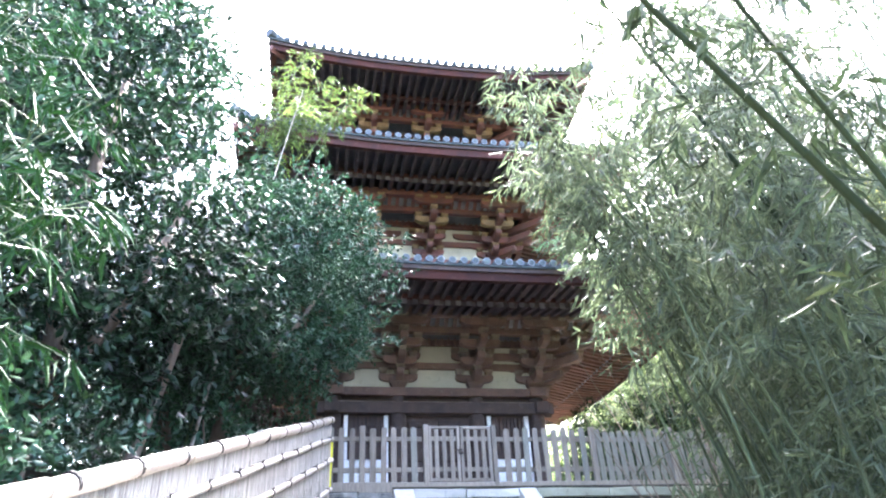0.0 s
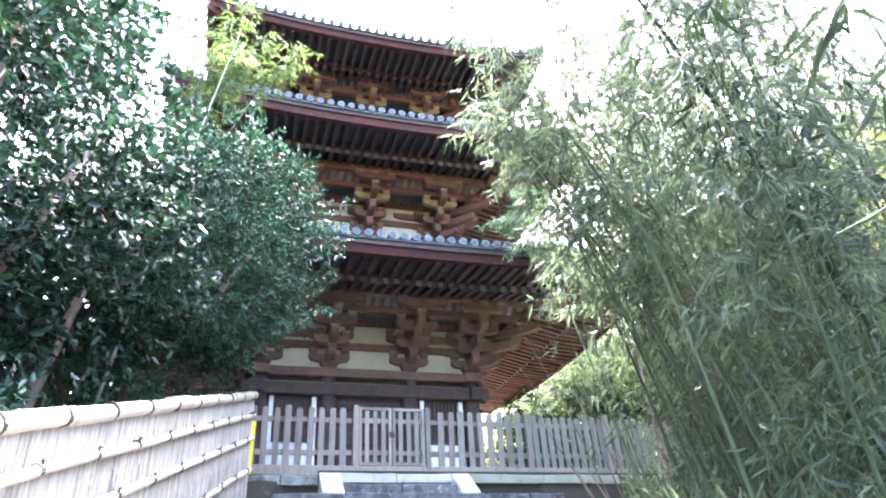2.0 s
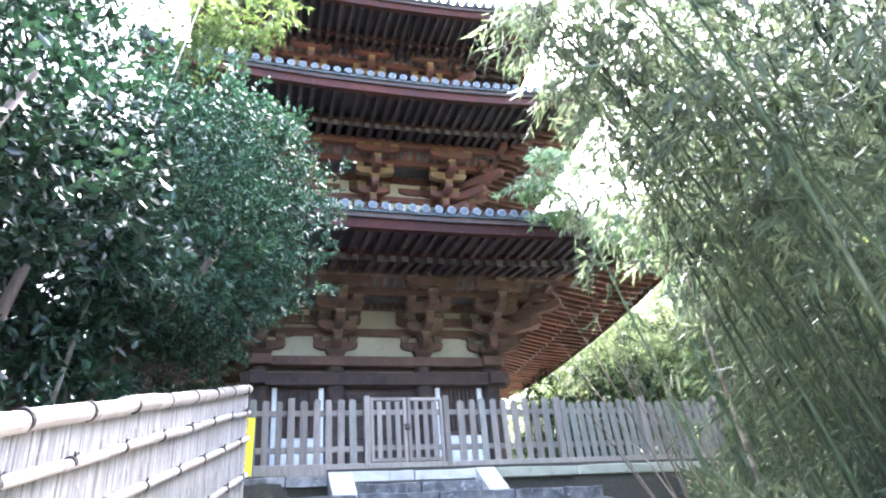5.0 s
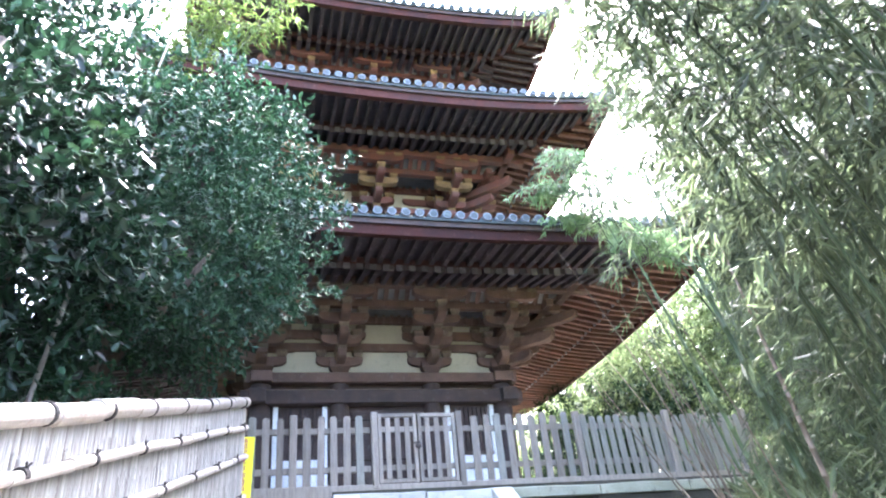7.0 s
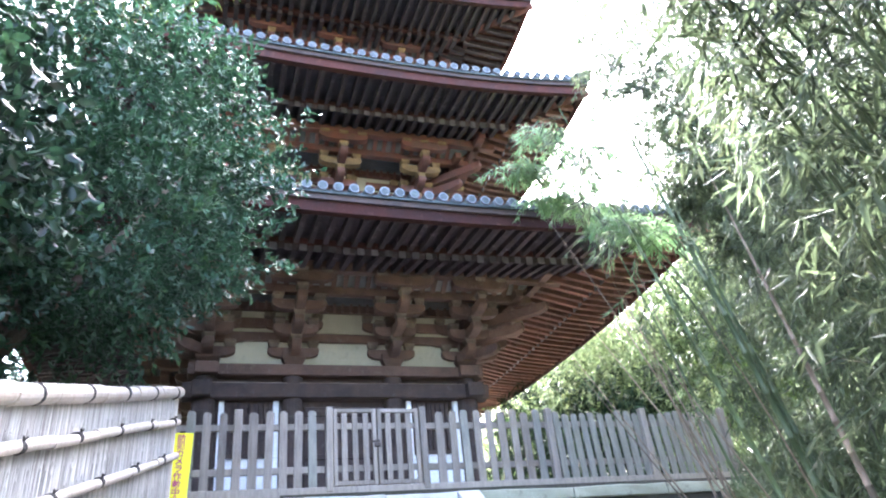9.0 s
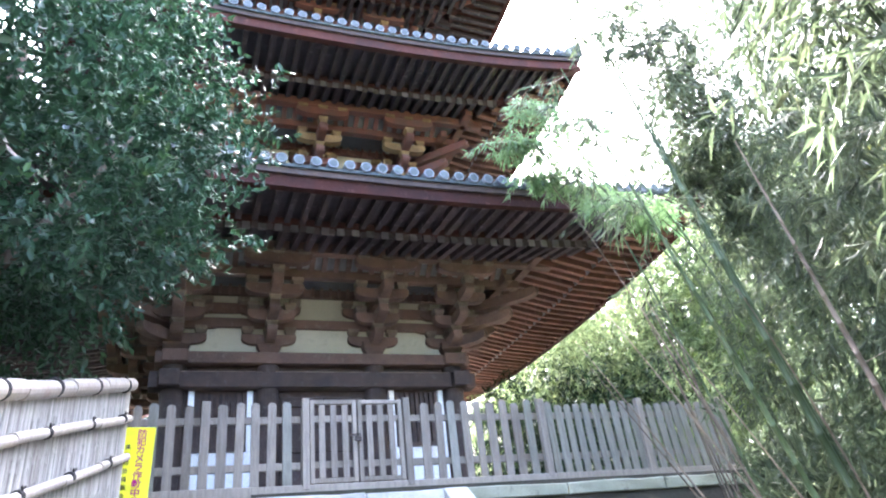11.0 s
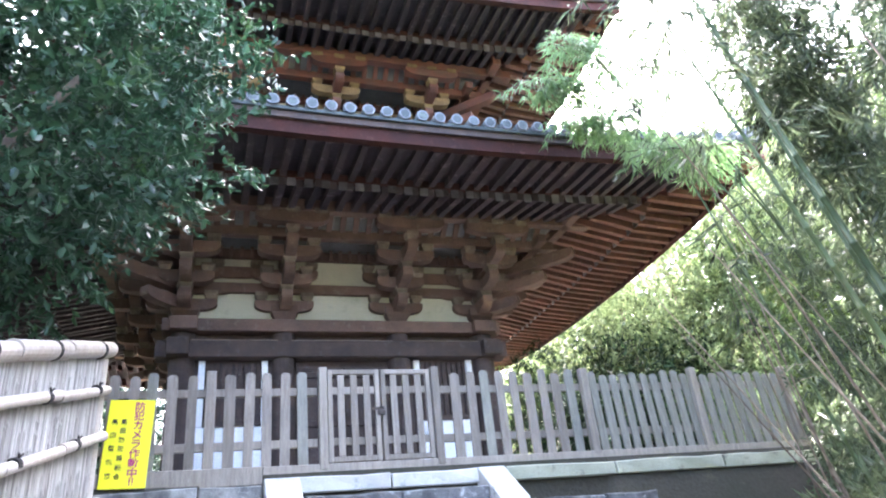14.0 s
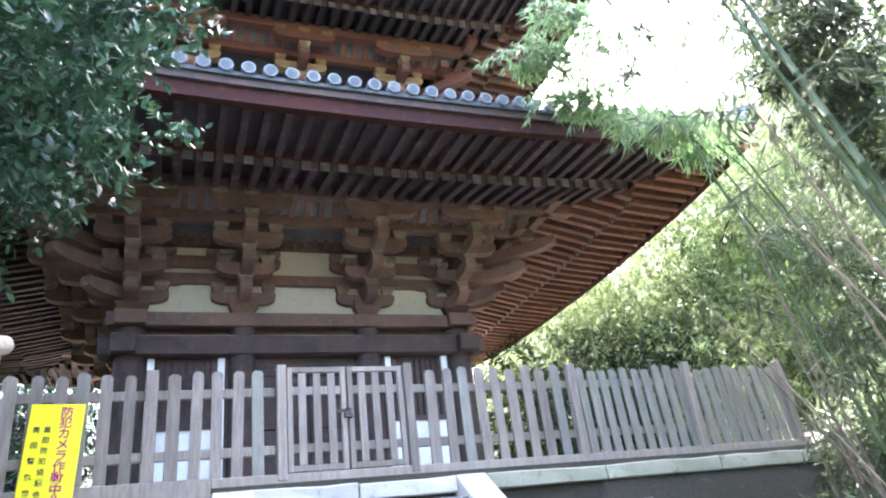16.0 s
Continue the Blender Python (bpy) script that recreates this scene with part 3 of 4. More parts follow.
                    for du in (-0.42, 0, 0.42):
                        put("bearing_block", block_b, root, pose(du * K, -d, 1.24 * K))
            if corner and u > 0:
                for j in range(3):
                    put("corner_arm", arm_mesh((1.3 + 1.1 * j) * K, aw, ah, front_wood), root, pose(0.1, -0.1, (0.16 + lv * j / K) * K, 0, 0, -45))
        # rafters, lower and flying
        rng = random.Random(40 + s * 4 + k)
        dk = e - 1.35
        zl = ze - 0.30

        def rafter(u, d0, d1, z0, z1, w, t):
            bm = bmesh.new()
            L = math.hypot(d1 - d0, z1 - z0)
            box(bm, (0, 0, 0), (w, L, t))
            m = pose(u + rng.uniform(-0.012, 0.012), -(d0 + d1) / 2 + rng.uniform(-0.03, 0.02), (z0 + z1) / 2 + t / 2 + rng.uniform(-0.01, 0.008), math.degrees(math.atan2(z0 - z1, d1 - d0)), rng.uniform(-3, 3), rng.uniform(-0.7, 0.7))
            return bm, m
        single = k < 2 and s < 2
        joined = bmesh.new()
        n = int(e / 0.235)
        for i in range(-n, n + 1):
            u = i * 0.235
            lu = lift(u, e)
            lo = max(h - 0.2, abs(u) + 0.04)
            for flying in (0, 1):
                d0, d1 = ((lo, dk + 0.1) if not flying else (max(dk - 0.35, abs(u) + 0.04), e - 0.19))
                if d1 - d0 < 0.12:
                    continue
                if flying:
                    f = lambda d: zl - 0.10 + 0.13 * (e - d) / 1.35 + lu * (d / e)
                    w, t = 0.085, 0.105
                else:
                    f = lambda d: zl + 0.0 + 0.22 * (dk + 0.1 - d) - 0.10 + lu * (d / e)
                    w, t = 0.095, 0.12
                bm, m = rafter(u, d0, d1, f(d0), f(d1), w, t)
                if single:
                    put("flying_rafter" if flying else "rafter", mesh_of(bm, "rafter", RAFTER_BOUNCE_LIT if k == 1 else RAFTER), pagoda, M @ m)
                else:
                    bmesh.ops.transform(bm, matrix=m, verts=bm.verts[:])
                    me = bpy.data.meshes.new("join")
                    bm.to_mesh(me)
                    bm.free()
                    joined.from_mesh(me)
                    bpy.data.meshes.remove(me)
        if len(joined.verts):
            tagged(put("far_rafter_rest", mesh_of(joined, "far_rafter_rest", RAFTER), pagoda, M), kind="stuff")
        else:
            joined.free()
        # eave edge: fascia, boards and the curved roof deck
        def strip(name, d, z, dd, dz, mat, label=""):
            bm = bmesh.new()
            seg = 24
            rows = []
            for i in range(seg + 1):
                u = -d + 2 * d * i / seg
                zz = z + lift(u, e)
                rows.append([bm.verts.new((u * (dd_ / d), -dd_, zz + a)) for dd_, a in ((d, 0), (d, dz), (d - dd, dz), (d - dd, 0))])
            for a, b in zip(rows, rows[1:]):
                for i in range(4):
                    bm.faces.new((a[i], a[(i + 1) % 4], b[(i + 1) % 4], b[i]))
            bmesh.ops.recalc_face_normals(bm, faces=bm.faces[:])
            put(name, mesh_of(bm, name, mat), pagoda, M, label)
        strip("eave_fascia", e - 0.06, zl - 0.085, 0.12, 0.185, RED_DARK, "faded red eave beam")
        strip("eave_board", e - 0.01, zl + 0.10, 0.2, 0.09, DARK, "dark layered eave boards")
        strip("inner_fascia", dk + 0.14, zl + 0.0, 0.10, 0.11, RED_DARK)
        if k < 2 and s < 2:
            gap = beam_mesh("gap_board", 0.118, 0.018, 0.15, GAP, 0)
            for i in range(-int(dk / 0.235), int(dk / 0.235)):
                u = (i + 0.5) * 0.235
                put("gap_board", gap, pagoda, M @ pose(u, -dk - 0.115, zl - 0.04 + lift(u, e) * dk / e + rng.uniform(-0.012, 0.012), rng.uniform(-6, 10), 0, 0))
        strip("tile_underlay", e + 0.03, zl + 0.19, 0.2, 0.045, TILE, "flat grey eave tiles")

        def deck(d0, d1, za, zb, name, mat, t):
            bm = bmesh.new()
            seg, rws = 20, 8
            g = []
            for j in range(rws + 1):
                f = j / rws
                d = d0 + (d1 - d0) * f
                row = []
                for i in range(seg + 1):
                    u = -d + 2 * d * i / seg
                    row.append(bm.verts.new((u, -d, za + (zb - za) * (f ** 1.35) + lift(u, d) * (d / e) ** 3)))
                g.append(row)
            for j in range(rws):
                for i in range(seg):
                    bm.faces.new((g[j][i], g[j][i + 1], g[j + 1][i + 1], g[j + 1][i]))
            bmesh.ops.recalc_face_normals(bm, faces=bm.faces[:])
            put(name, mesh_of(bm, name, mat), pagoda, M)
        top_d = (STOREYS[s + 1]["h"] if s < 2 else 0.15)
        top_z = ze + (e - top_d) * (0.52 if s < 2 else 0.72)
        deck(e, top_d, zl + 0.21, top_z - 0.05, "roof_deck", TILE, 0.06)
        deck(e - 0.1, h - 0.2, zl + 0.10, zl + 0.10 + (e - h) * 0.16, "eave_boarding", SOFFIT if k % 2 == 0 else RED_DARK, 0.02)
        # round tile rows with end discs
        bm = bmesh.new()
        rod(bm, (0, -0.012, 0), (0, 0.05, 0), 0.078, sides=16)
        disc = mesh_of(bm, "tile_end", TILE_RIM)
        bm = bmesh.new()
        rod(bm, (0, -0.016, 0), (0, -0.010, 0), 0.058, sides=14)
        face = mesh_of(bm, "tile_face", TILE)
        rolls = bmesh.new()
        n = int(e / 0.235)
        for i in range(-n, n + 1):
            u = i * 0.235
            zc = zl + 0.30 + lift(u, e)
            if k == 0 and s < 2:
                t = put("tile_end", disc, pagoda, M @ pose(u, -e - 0.05, zc, rng.uniform(-3, 3), 0, rng.uniform(-3, 3)), "round grey eave tile end")
                put("tile_face", face, t)
            else:
                rod(rolls, (u, -e - 0.06, zc), (u, -e, zc), 0.078, sides=8)
            prev = (u, -e, zc)
            stop = max(top_d, abs(u) + 0.02)
            for j in range(1, 7):
                f = j / 6
                d = e + (stop - e) * f
                ff = (e - d) / (e - top_d)
                z = zl + 0.27 + (top_z - 0.05 - zl - 0.21) * ff ** 1.35 + lift(u, d if d > abs(u) else e) * (d / e) ** 3
                rod(rolls, prev, (u, -d, z), 0.075, sides=6, caps=False)
                prev = (u, -d, z)
        tagged(put("roof_tile_rest", mesh_of(rolls, "roof_tile_rest", TILE), pagoda, M), kind="stuff")
        # hip rafter and hip ridge at one corner of each side
        bm = bmesh.new()
        a, b = h * 0.9, e - 0.03
        rod(bm, (a, -a, zl + 0.12 + 0.2 * (dk - h)), (b, -b, zl - 0.09 + 0.36), 0.11, 0.10, sides=4)
        put("hip_rafter", mesh_of(bm, "hip_rafter", RED), pagoda, M)
        bm = bmesh.new()
        pts = [(e + 0.05, -e - 0.05, zl + 0.38 + 0.36)]
        for j in range(1, 9):
            f = j / 8
            d = e + (top_d - e) * f
            pts.append((d, -d, zl + 0.34 + (top_z - 0.05 - zl - 0.21) * f ** 1.35 + 0.36 * (d / e) ** 3))
        tube(bm, pts, [0.15] * 9)
        put("hip_ridge", mesh_of(bm, "hip_ridge", TILE), pagoda, M)


for s_index, s_data in enumerate(STOREYS):
    build_storey(s_index, s_data)


def build_ground_floor():
    """White plaster bays with boarded windows, the dark doors and the stone base."""
    bm = bmesh.new()
    box(bm, (0, 0, -0.02), (6.2, 6.2, 0.28))
    part("stone_base", bm, GRANITE, pagoda, "low granite base", bevel=0.02)
    bar_me, rail_me = beam_mesh("window_bar", 0.045, 0.06, 0.94, DARK, 0), beam_mesh("window_rail", 0.82, 0.07, 0.07, DARK, 0)
    for k in range(4):
        M = side(k)
        for c in (-1.66, 1.66):
            x0, x1 = c - 0.50, c + 0.50
            bm = bmesh.new()
            box(bm, (c, -2.40 - 0.02, 4.77), (x1 - x0, 0.08, 0.66))
            for x in (x0 + 0.045, x1 - 0.045):
                box(bm, (x, -2.40 - 0.02, 5.595), (0.09, 0.08, 0.98))
            put("white_panel", mesh_of(bm, "white_panel", WHITE), pagoda, M, "bright white plaster round a dark window")
            for i in range(9):
                put("window_bar", bar_me, pagoda, M @ pose(x0 + 0.14 + (x1 - x0 - 0.28) * i / 8, -2.40 - 0.02, 5.58))
            put("window_rail", rail_me, pagoda, M @ pose(c, -2.46, 5.13))
            put("window_rail", rail_me, pagoda, M @ pose(c, -2.46, 4.39))
        put("lintel", beam_mesh("lintel", 1.5, 0.2, 0.15, DARK), pagoda, M @ pose(0, -2.42, 6.16))
        for c in (-0.36, 0.36):
            bm = bmesh.new()
            box(bm, (c, -2.40, 5.1), (0.70, 0.07, 1.75))
            for z in (4.35, 5.1, 5.85):
                box(bm, (c, -2.45, z), (0.66, 0.04, 0.09))
            put("door_leaf", mesh_of(bm, "door_leaf", DARK, 0.006), pagoda, M, "closed dark plank door")


build_ground_floor()


# ---------------------------------------------------------------- bamboo screen fence
def build_bamboo_fence():
    fence = thing("bamboo_fence", "pale split-bamboo screen fence tied with black cord", "fence", (-0.019, 9.652, 2.972))
    n = Vector((1.0, 0.21, 0)).normalized()
    n = Vector((n.x, -n.y, 0))
    rng = random.Random(3)
    H = 1.36

    def spot(run, up, out):
        """run: metres of y back from the fence's end."""
        return Vector((-0.21 * run, -run, up - 0.32 * run)) + n * out

    def strip(seed):
        r = random.Random(seed)
        bm = bmesh.new()
        zs = sorted([0.0, H] + [r.uniform(0.1, H - 0.1) for _ in range(3)])
        rings = []
        for z in zs:
            for dz, f in ((-0.008, 1.0), (0.0, 1.4), (0.008, 1.0)) if 0 < z < H else ((0.0, 1.0),):
                rings.append([bm.verts.new((math.cos(radians(a)) * 0.0096 * f, math.sin(radians(a)) * 0.011 * f, z + dz)) for a in (0, 60, 120, 180)])
        for a, b in zip(rings, rings[1:]):
            for i in range(3):
                bm.faces.new((a[i], a[i + 1], b[i + 1], b[i]))
        bmesh.ops.recalc_face_normals(bm, faces=bm.faces[:])
        return mesh_of(bm, "bamboo_slat", SPLIT, smooth=True)
    kinds = [strip(i) for i in range(14)]
    rz = math.degrees(math.atan2(n.y, n.x)) - 90
    run, i = 0.01, 0
    rest = bmesh.new()
    while run < 9.9:
        p = spot(run, rng.uniform(-0.015, 0.015), 0)
        m = Matrix.Translation(p) @ pose(0, 0, 0, 0, rng.uniform(-0.5, 0.5), rz + rng.uniform(-10, 10))
        if i < 300:
            put("bamboo_slat", kinds[rng.randrange(14)], fence, m)
        else:
            k = len(rest.verts)
            rest.from_mesh(kinds[rng.randrange(14)])
            rest.verts.ensure_lookup_table()
            bmesh.ops.transform(rest, matrix=m, verts=rest.verts[k:])
        run += 0.0205
        i += 1
    tagged(put("bamboo_slat_rest", mesh_of(rest, "bamboo_slat_rest", SPLIT, smooth=True), fence), kind="stuff")
    # sheet added behind the slats, dark so the gaps read as shade
    bm = bmesh.new()
    a = [bm.verts.new(spot(r, u, o)) for r, u, o in ((0.02, 0.0, -0.012), (9.9, 0.0, -0.012), (9.9, H - 0.03, -0.012), (0.02, H - 0.03, -0.012))]
    bm.faces.new(a)
    bmesh.ops.solidify(bm, geom=bm.faces[:], thickness=0.02)
    part("backing", bm, BARK, fence)

    def pole(up, r, out, seed):
        rr = random.Random(seed)
        bm = bmesh.new()
        x = -0.06 + rr.uniform(-0.02, 0.02)
        while x < 9.9:
            L = rr.uniform(0.42, 0.66)
            a, b = spot(x, up, out), spot(min(x + L, 9.95), up, out)
            wob = Vector((0, 0, rr.uniform(-0.009, 0.009)))
            rod(bm, a + wob, b + wob, r * rr.uniform(0.93, 1.06), r * 1.0, 16)
            rod(bm, b + wob - (b - a).normalized() * 0.008, b + wob + (b - a).normalized() * 0.008, r * 1.07, sides=12)
            x += L
        return bm
    part("top_pole", pole(H + 0.02, 0.052, 0.012, 1), POLE, fence, "thick pale bamboo coping pole", smooth=False)
    for j, up in enumerate((1.13, 0.84, 0.46, 0.05)):
        part("rail_pole", pole(up, 0.029, 0.034, 2 + j), POLE, fence)
        x = 0.12 + 0.21 * (j % 2)
        while x < 9.8:
            bm = bmesh.new()
            for k in range(3):
                c = spot(x + 0.012 * (k - 1), up, 0.034)
                ax = (spot(1, 0, 0) - spot(0, 0, 0)).normalized()
                rod(bm, c - ax * 0.006, c + ax * 0.006, 0.0335, sides=10)
            rod(bm, spot(x, up + 0.028, 0.05), spot(x + 0.02, up + 0.052, 0.058), 0.005, sides=5)
            rod(bm, spot(x, up + 0.028, 0.05), spot(x - 0.02, up + 0.045, 0.058), 0.005, sides=5)
            part("cord_tie", bm, CORD, fence, "black knotted cord")
            x += 0.62
    x = 0.10
    while x < 9.8:
        bm = bmesh.new()
        ax = (spot(1, 0, 0) - spot(0, 0, 0)).normalized()
        for k in range(2):
            c = spot(x + 0.014 * k, H + 0.02, 0.012)
            rod(bm, c - ax * 0.006, c + ax * 0.006, 0.0575, sides=12)
        part("cord_tie", bm, CORD, fence, "black knotted cord")
        x += 0.60
    bm = bmesh.new()
    rod(bm, spot(-0.03, -0.1, -0.01), spot(-0.03, H - 0.03, -0.01), 0.035, sides=12)
    part("end_post", bm, POLE, fence)


build_bamboo_fence()


# ---------------------------------------------------------------- warning sign on the fence
def build_sign():
    sign = thing("warning_sign", "yellow notice board with magenta vertical lettering on the picket fence", "sign", (-0.115, 12.225, 3.862))
    sign.rotation_euler = (radians(-5), radians(1.5), 0)
    bm = bmesh.new()
    box(bm, (0, 0, 0.42), (0.405, 0.012, 0.84))
    part("board", bm, YELLOW, sign, bevel=0.002)

    def column(chars, x, top, pitch, size, mat, name):
        for i, ch in enumerate(chars):
            cu = bpy.data.curves.new(name, "FONT")
            cu.body = ch
            cu.size = size
            cu.align_x, cu.align_y = "CENTER", "CENTER"
            cu.extrude = 0.0008
            cu.offset = size * 0.016
            cu.materials.append(mat)
            ob = new(name, cu)
            ob.parent = sign
            ob.matrix_basis = pose(x, -0.0085, top - pitch * i, 90)
    column("防犯カメラ作動中", 0.072, 0.765, 0.0905, 0.098, INK_RED, "red_character")
    column("‼", 0.072, 0.765 - 0.0905 * 7.85, 0.07, 0.09, INK_RED, "red_character")
    column("高田防犯協議会", -0.055, 0.62, 0.086, 0.055, INK_BLACK, "black_character")
    column("高田警察署", -0.135, 0.62, 0.127, 0.055, INK_BLACK, "black_character")


build_sign()


# ---------------------------------------------------------------- foliage
def leaf_mesh(name, P, D, S, L, W, mat, broad=True, fold=0.25):
    """Leaves at P along D with side vector S; broad ones have six corners, narrow ones four, folded on the midrib."""
    N = len(P)
    L, W = L[:, None], W[:, None]
    up = np.cross(D, S)
    if broad:
        rows = [P, P + D * L * 0.32 + S * W * 0.5 + up * W * fold, P + D * L * 0.70 + S * W * 0.42 + up * W * fold * 0.8, P + D * L, P + D * L * 0.70 - S * W * 0.42 + up * W * fold * 0.8, P + D * L * 0.32 - S * W * 0.5 + up * W * fold]
        idx = [(0, 1, 2, 3), (0, 3, 4, 5)]
    else:
        rows = [P, P + D * L * 0.35 + S * W * 0.5 + up * W * fold, P + D * L - up * L * 0.10, P + D * L * 0.35 - S * W * 0.5 + up * W * fold]
        idx = [(0, 1, 2), (0, 2, 3)]
    nv, nf = len(rows), len(idx[0])
    V = np.stack(rows, 1).reshape(-1, 3).astype(np.float32)
    F = (np.arange(N)[:, None, None] * nv + np.array(idx)[None]).reshape(-1).astype(np.int32)
    me = bpy.data.meshes.new(name)
    me.vertices.add(len(V))
    me.vertices.foreach_set("co", V.ravel())
    me.loops.add(len(F))
    me.loops.foreach_set("vertex_index", F)
    npoly = N * len(idx)
    me.polygons.add(npoly)
    me.polygons.foreach_set("loop_start", np.arange(0, npoly * nf, nf, dtype=np.int32))
    me.materials.append(mat)
    me.update(calc_edges=True)
    return me


def unit(a):
    return a / np.maximum(np.linalg.norm(a, axis=1, keepdims=True), 1e-9)


def crown_leaves(rng, blobs, per_area, size, ratio, droop, leaves=11, inner=0.62, floor=None):
    """Twigs spread through the outer part of uneven blobs, with leaves round each twig."""
    PP, DD, SS, LL = [], [], [], []
    for (cx, cy, cz), (rx, ry, rz) in blobs:
        area = 4 * math.pi * ((rx * ry + rx * rz + ry * rz) / 3)
        n = int(area * per_area)
        d = unit(rng.normal(size=(n, 3)))
        wob = 1 + 0.16 * np.sin(d[:, 0] * 5 + cx * 3) * np.sin(d[:, 1] * 6 + cy) + 0.13 * np.sin(d[:, 2] * 8 + cz * 2 + d[:, 0] * 7) + 0.06 * np.sin(d[:, 0] * 19 + d[:, 2] * 17)
        gap = np.sin(d[:, 0] * 11 + cz) * np.sin(d[:, 1] * 9 + cx * 2) * np.sin(d[:, 2] * 12 + cy)
        keep = gap < 0.28
        r = (inner + (1 - inner) * rng.random(n) ** 0.6) * wob
        P = np.array((cx, cy, cz)) + d * r[:, None] * np.array((rx, ry, rz))
        P, d = P[keep], d[keep]
        out = unit(d + 0.5 * rng.normal(size=d.shape) + np.array((0, 0, 0.15)))
        for k in range(leaves):
            t = (k + rng.random(len(P))) / leaves
            base = P + out * (t * size * 3.2)[:, None]
            D = unit(out * 0.55 + rng.normal(size=d.shape) * 0.75 + np.array((0, 0, -droop)))
            S = unit(np.cross(D, unit(rng.normal(size=d.shape) * 0.6 + np.array((0, 0, 1.0)))))
            PP.append(base)
            DD.append(D)
            SS.append(S)
            LL.append(size * rng.uniform(0.65, 1.25, len(P)))
    P, D, S, L = np.concatenate(PP), np.concatenate(DD), np.concatenate(SS), np.concatenate(LL)
    if floor is not None:
        k = P[:, 2] > floor(P[:, 0], P[:, 1])
        P, D, S, L = P[k], D[k], S[k], L[k]
    return P, D, S, L, L * ratio


def limb(bm, pts, r0, r1, sides=9):
    """A tapered bent limb through pts."""
    n = len(pts) - 1
    tube(bm, pts, [r0 + (r1 - r0) * i / n for i in range(n + 1)], sides)


def build_tree(name, label, root, trunks, blobs, mat, per_area, size, ratio, droop, seed, group="", leaves=11, broad=True, inner=0.62):
    tree = thing(name, label, "tree", root, group)
    R = Vector(root)
    rng = np.random.default_rng(seed)
    for pts, r0, r1 in trunks:
        bm = bmesh.new()
        limb(bm, [Vector(p) - R for p in pts], r0, r1)
        part("trunk" if r0 > 0.07 else "limb", bm, BARK, tree, "", smooth=True)
    P, D, S, L, W = crown_leaves(rng, blobs, per_area, size, ratio, droop, leaves, inner)
    me = leaf_mesh("crown", P - np.array(root), D, S, L, W, mat, broad)
    tagged(put("crown", me, tree), kind="stuff")
    return tree


build_tree("camellia_tree", "dense glossy dark evergreen tree overhanging the bamboo fence", (-1.5, 9.2, 3.3),
           [([(-1.5, 9.2, 3.2), (-1.35, 9.15, 4.4), (-1.2, 9.2, 5.6), (-1.1, 9.3, 7.2)], 0.14, 0.05),
            ([(-1.35, 9.15, 4.4), (-0.7, 9.0, 5.2), (-0.1, 9.0, 6.2)], 0.065, 0.02),
            ([(-1.2, 9.2, 5.4), (-1.9, 9.4, 6.4), (-2.3, 9.6, 7.4)], 0.06, 0.02),
            ([(-1.9, 8.9, 3.2), (-2.1, 8.8, 4.6), (-2.0, 8.7, 6.0)], 0.10, 0.04)],
           [((-1.0, 9.2, 6.25), (1.70, 1.5, 1.6)), ((-0.66, 9.1, 5.55), (0.98, 1.05, 0.86)), ((-2.3, 9.0, 5.9), (1.4, 1.4, 1.5)), ((-0.35, 9.3, 6.95), (0.95, 1.0, 0.85)), ((-1.7, 8.6, 4.85), (0.85, 0.85, 0.6))],
           LEAF_GLOSSY, 78, 0.073, 0.42, 0.15, 11)
build_tree("evergreen_tree", "tall dark evergreen tree with small glossy leaves behind the fence", (-2.7, 6.6, 2.4),
           [([(-2.7, 6.6, 2.2), (-2.6, 6.5, 3.8), (-2.75, 6.6, 5.4), (-2.6, 6.7, 7.6)], 0.13, 0.05),
            ([(-2.6, 6.5, 3.6), (-2.0, 6.4, 4.6), (-1.6, 6.4, 5.8)], 0.08, 0.025),
            ([(-2.1, 7.1, 2.4), (-1.9, 7.15, 3.4), (-1.65, 7.2, 4.6)], 0.09, 0.04)],
           [((-2.5, 6.6, 5.6), (1.55, 1.5, 1.9)), ((-3.3, 6.4, 8.0), (1.6, 1.6, 1.8)), ((-1.75, 7.3, 5.0), (1.1, 1.0, 1.1)), ((-3.3, 8.5, 9.3), (1.3, 1.3, 1.3)), ((-4.4, 7.6, 8.9), (1.4, 1.3, 1.4)), ((-3.4, 5.6, 4.4), (1.4, 1.3, 1.4))],
           LEAF_GLOSSY, 32, 0.098, 0.45, 0.2, 12, inner=0.45)
build_tree("evergreen_tree", "tall leafy evergreen tree with light gaps in its crown", (-3.6, 4.2, 1.9),
           [([(-3.6, 4.2, 1.7), (-3.5, 4.1, 3.6), (-3.6, 4.3, 6.0), (-3.4, 4.4, 8.0)], 0.14, 0.05), ([(-3.5, 4.1, 3.4), (-2.9, 4.2, 4.4), (-2.5, 4.3, 5.6)], 0.07, 0.02)],
           [((-3.4, 4.2, 5.0), (1.45, 1.5, 1.7)), ((-3.6, 4.5, 7.2), (1.7, 1.7, 1.6)), ((-3.9, 3.6, 3.3), (1.2, 1.2, 1.1))],
           LEAF_GLOSSY, 34, 0.08, 0.42, 0.3, 13)
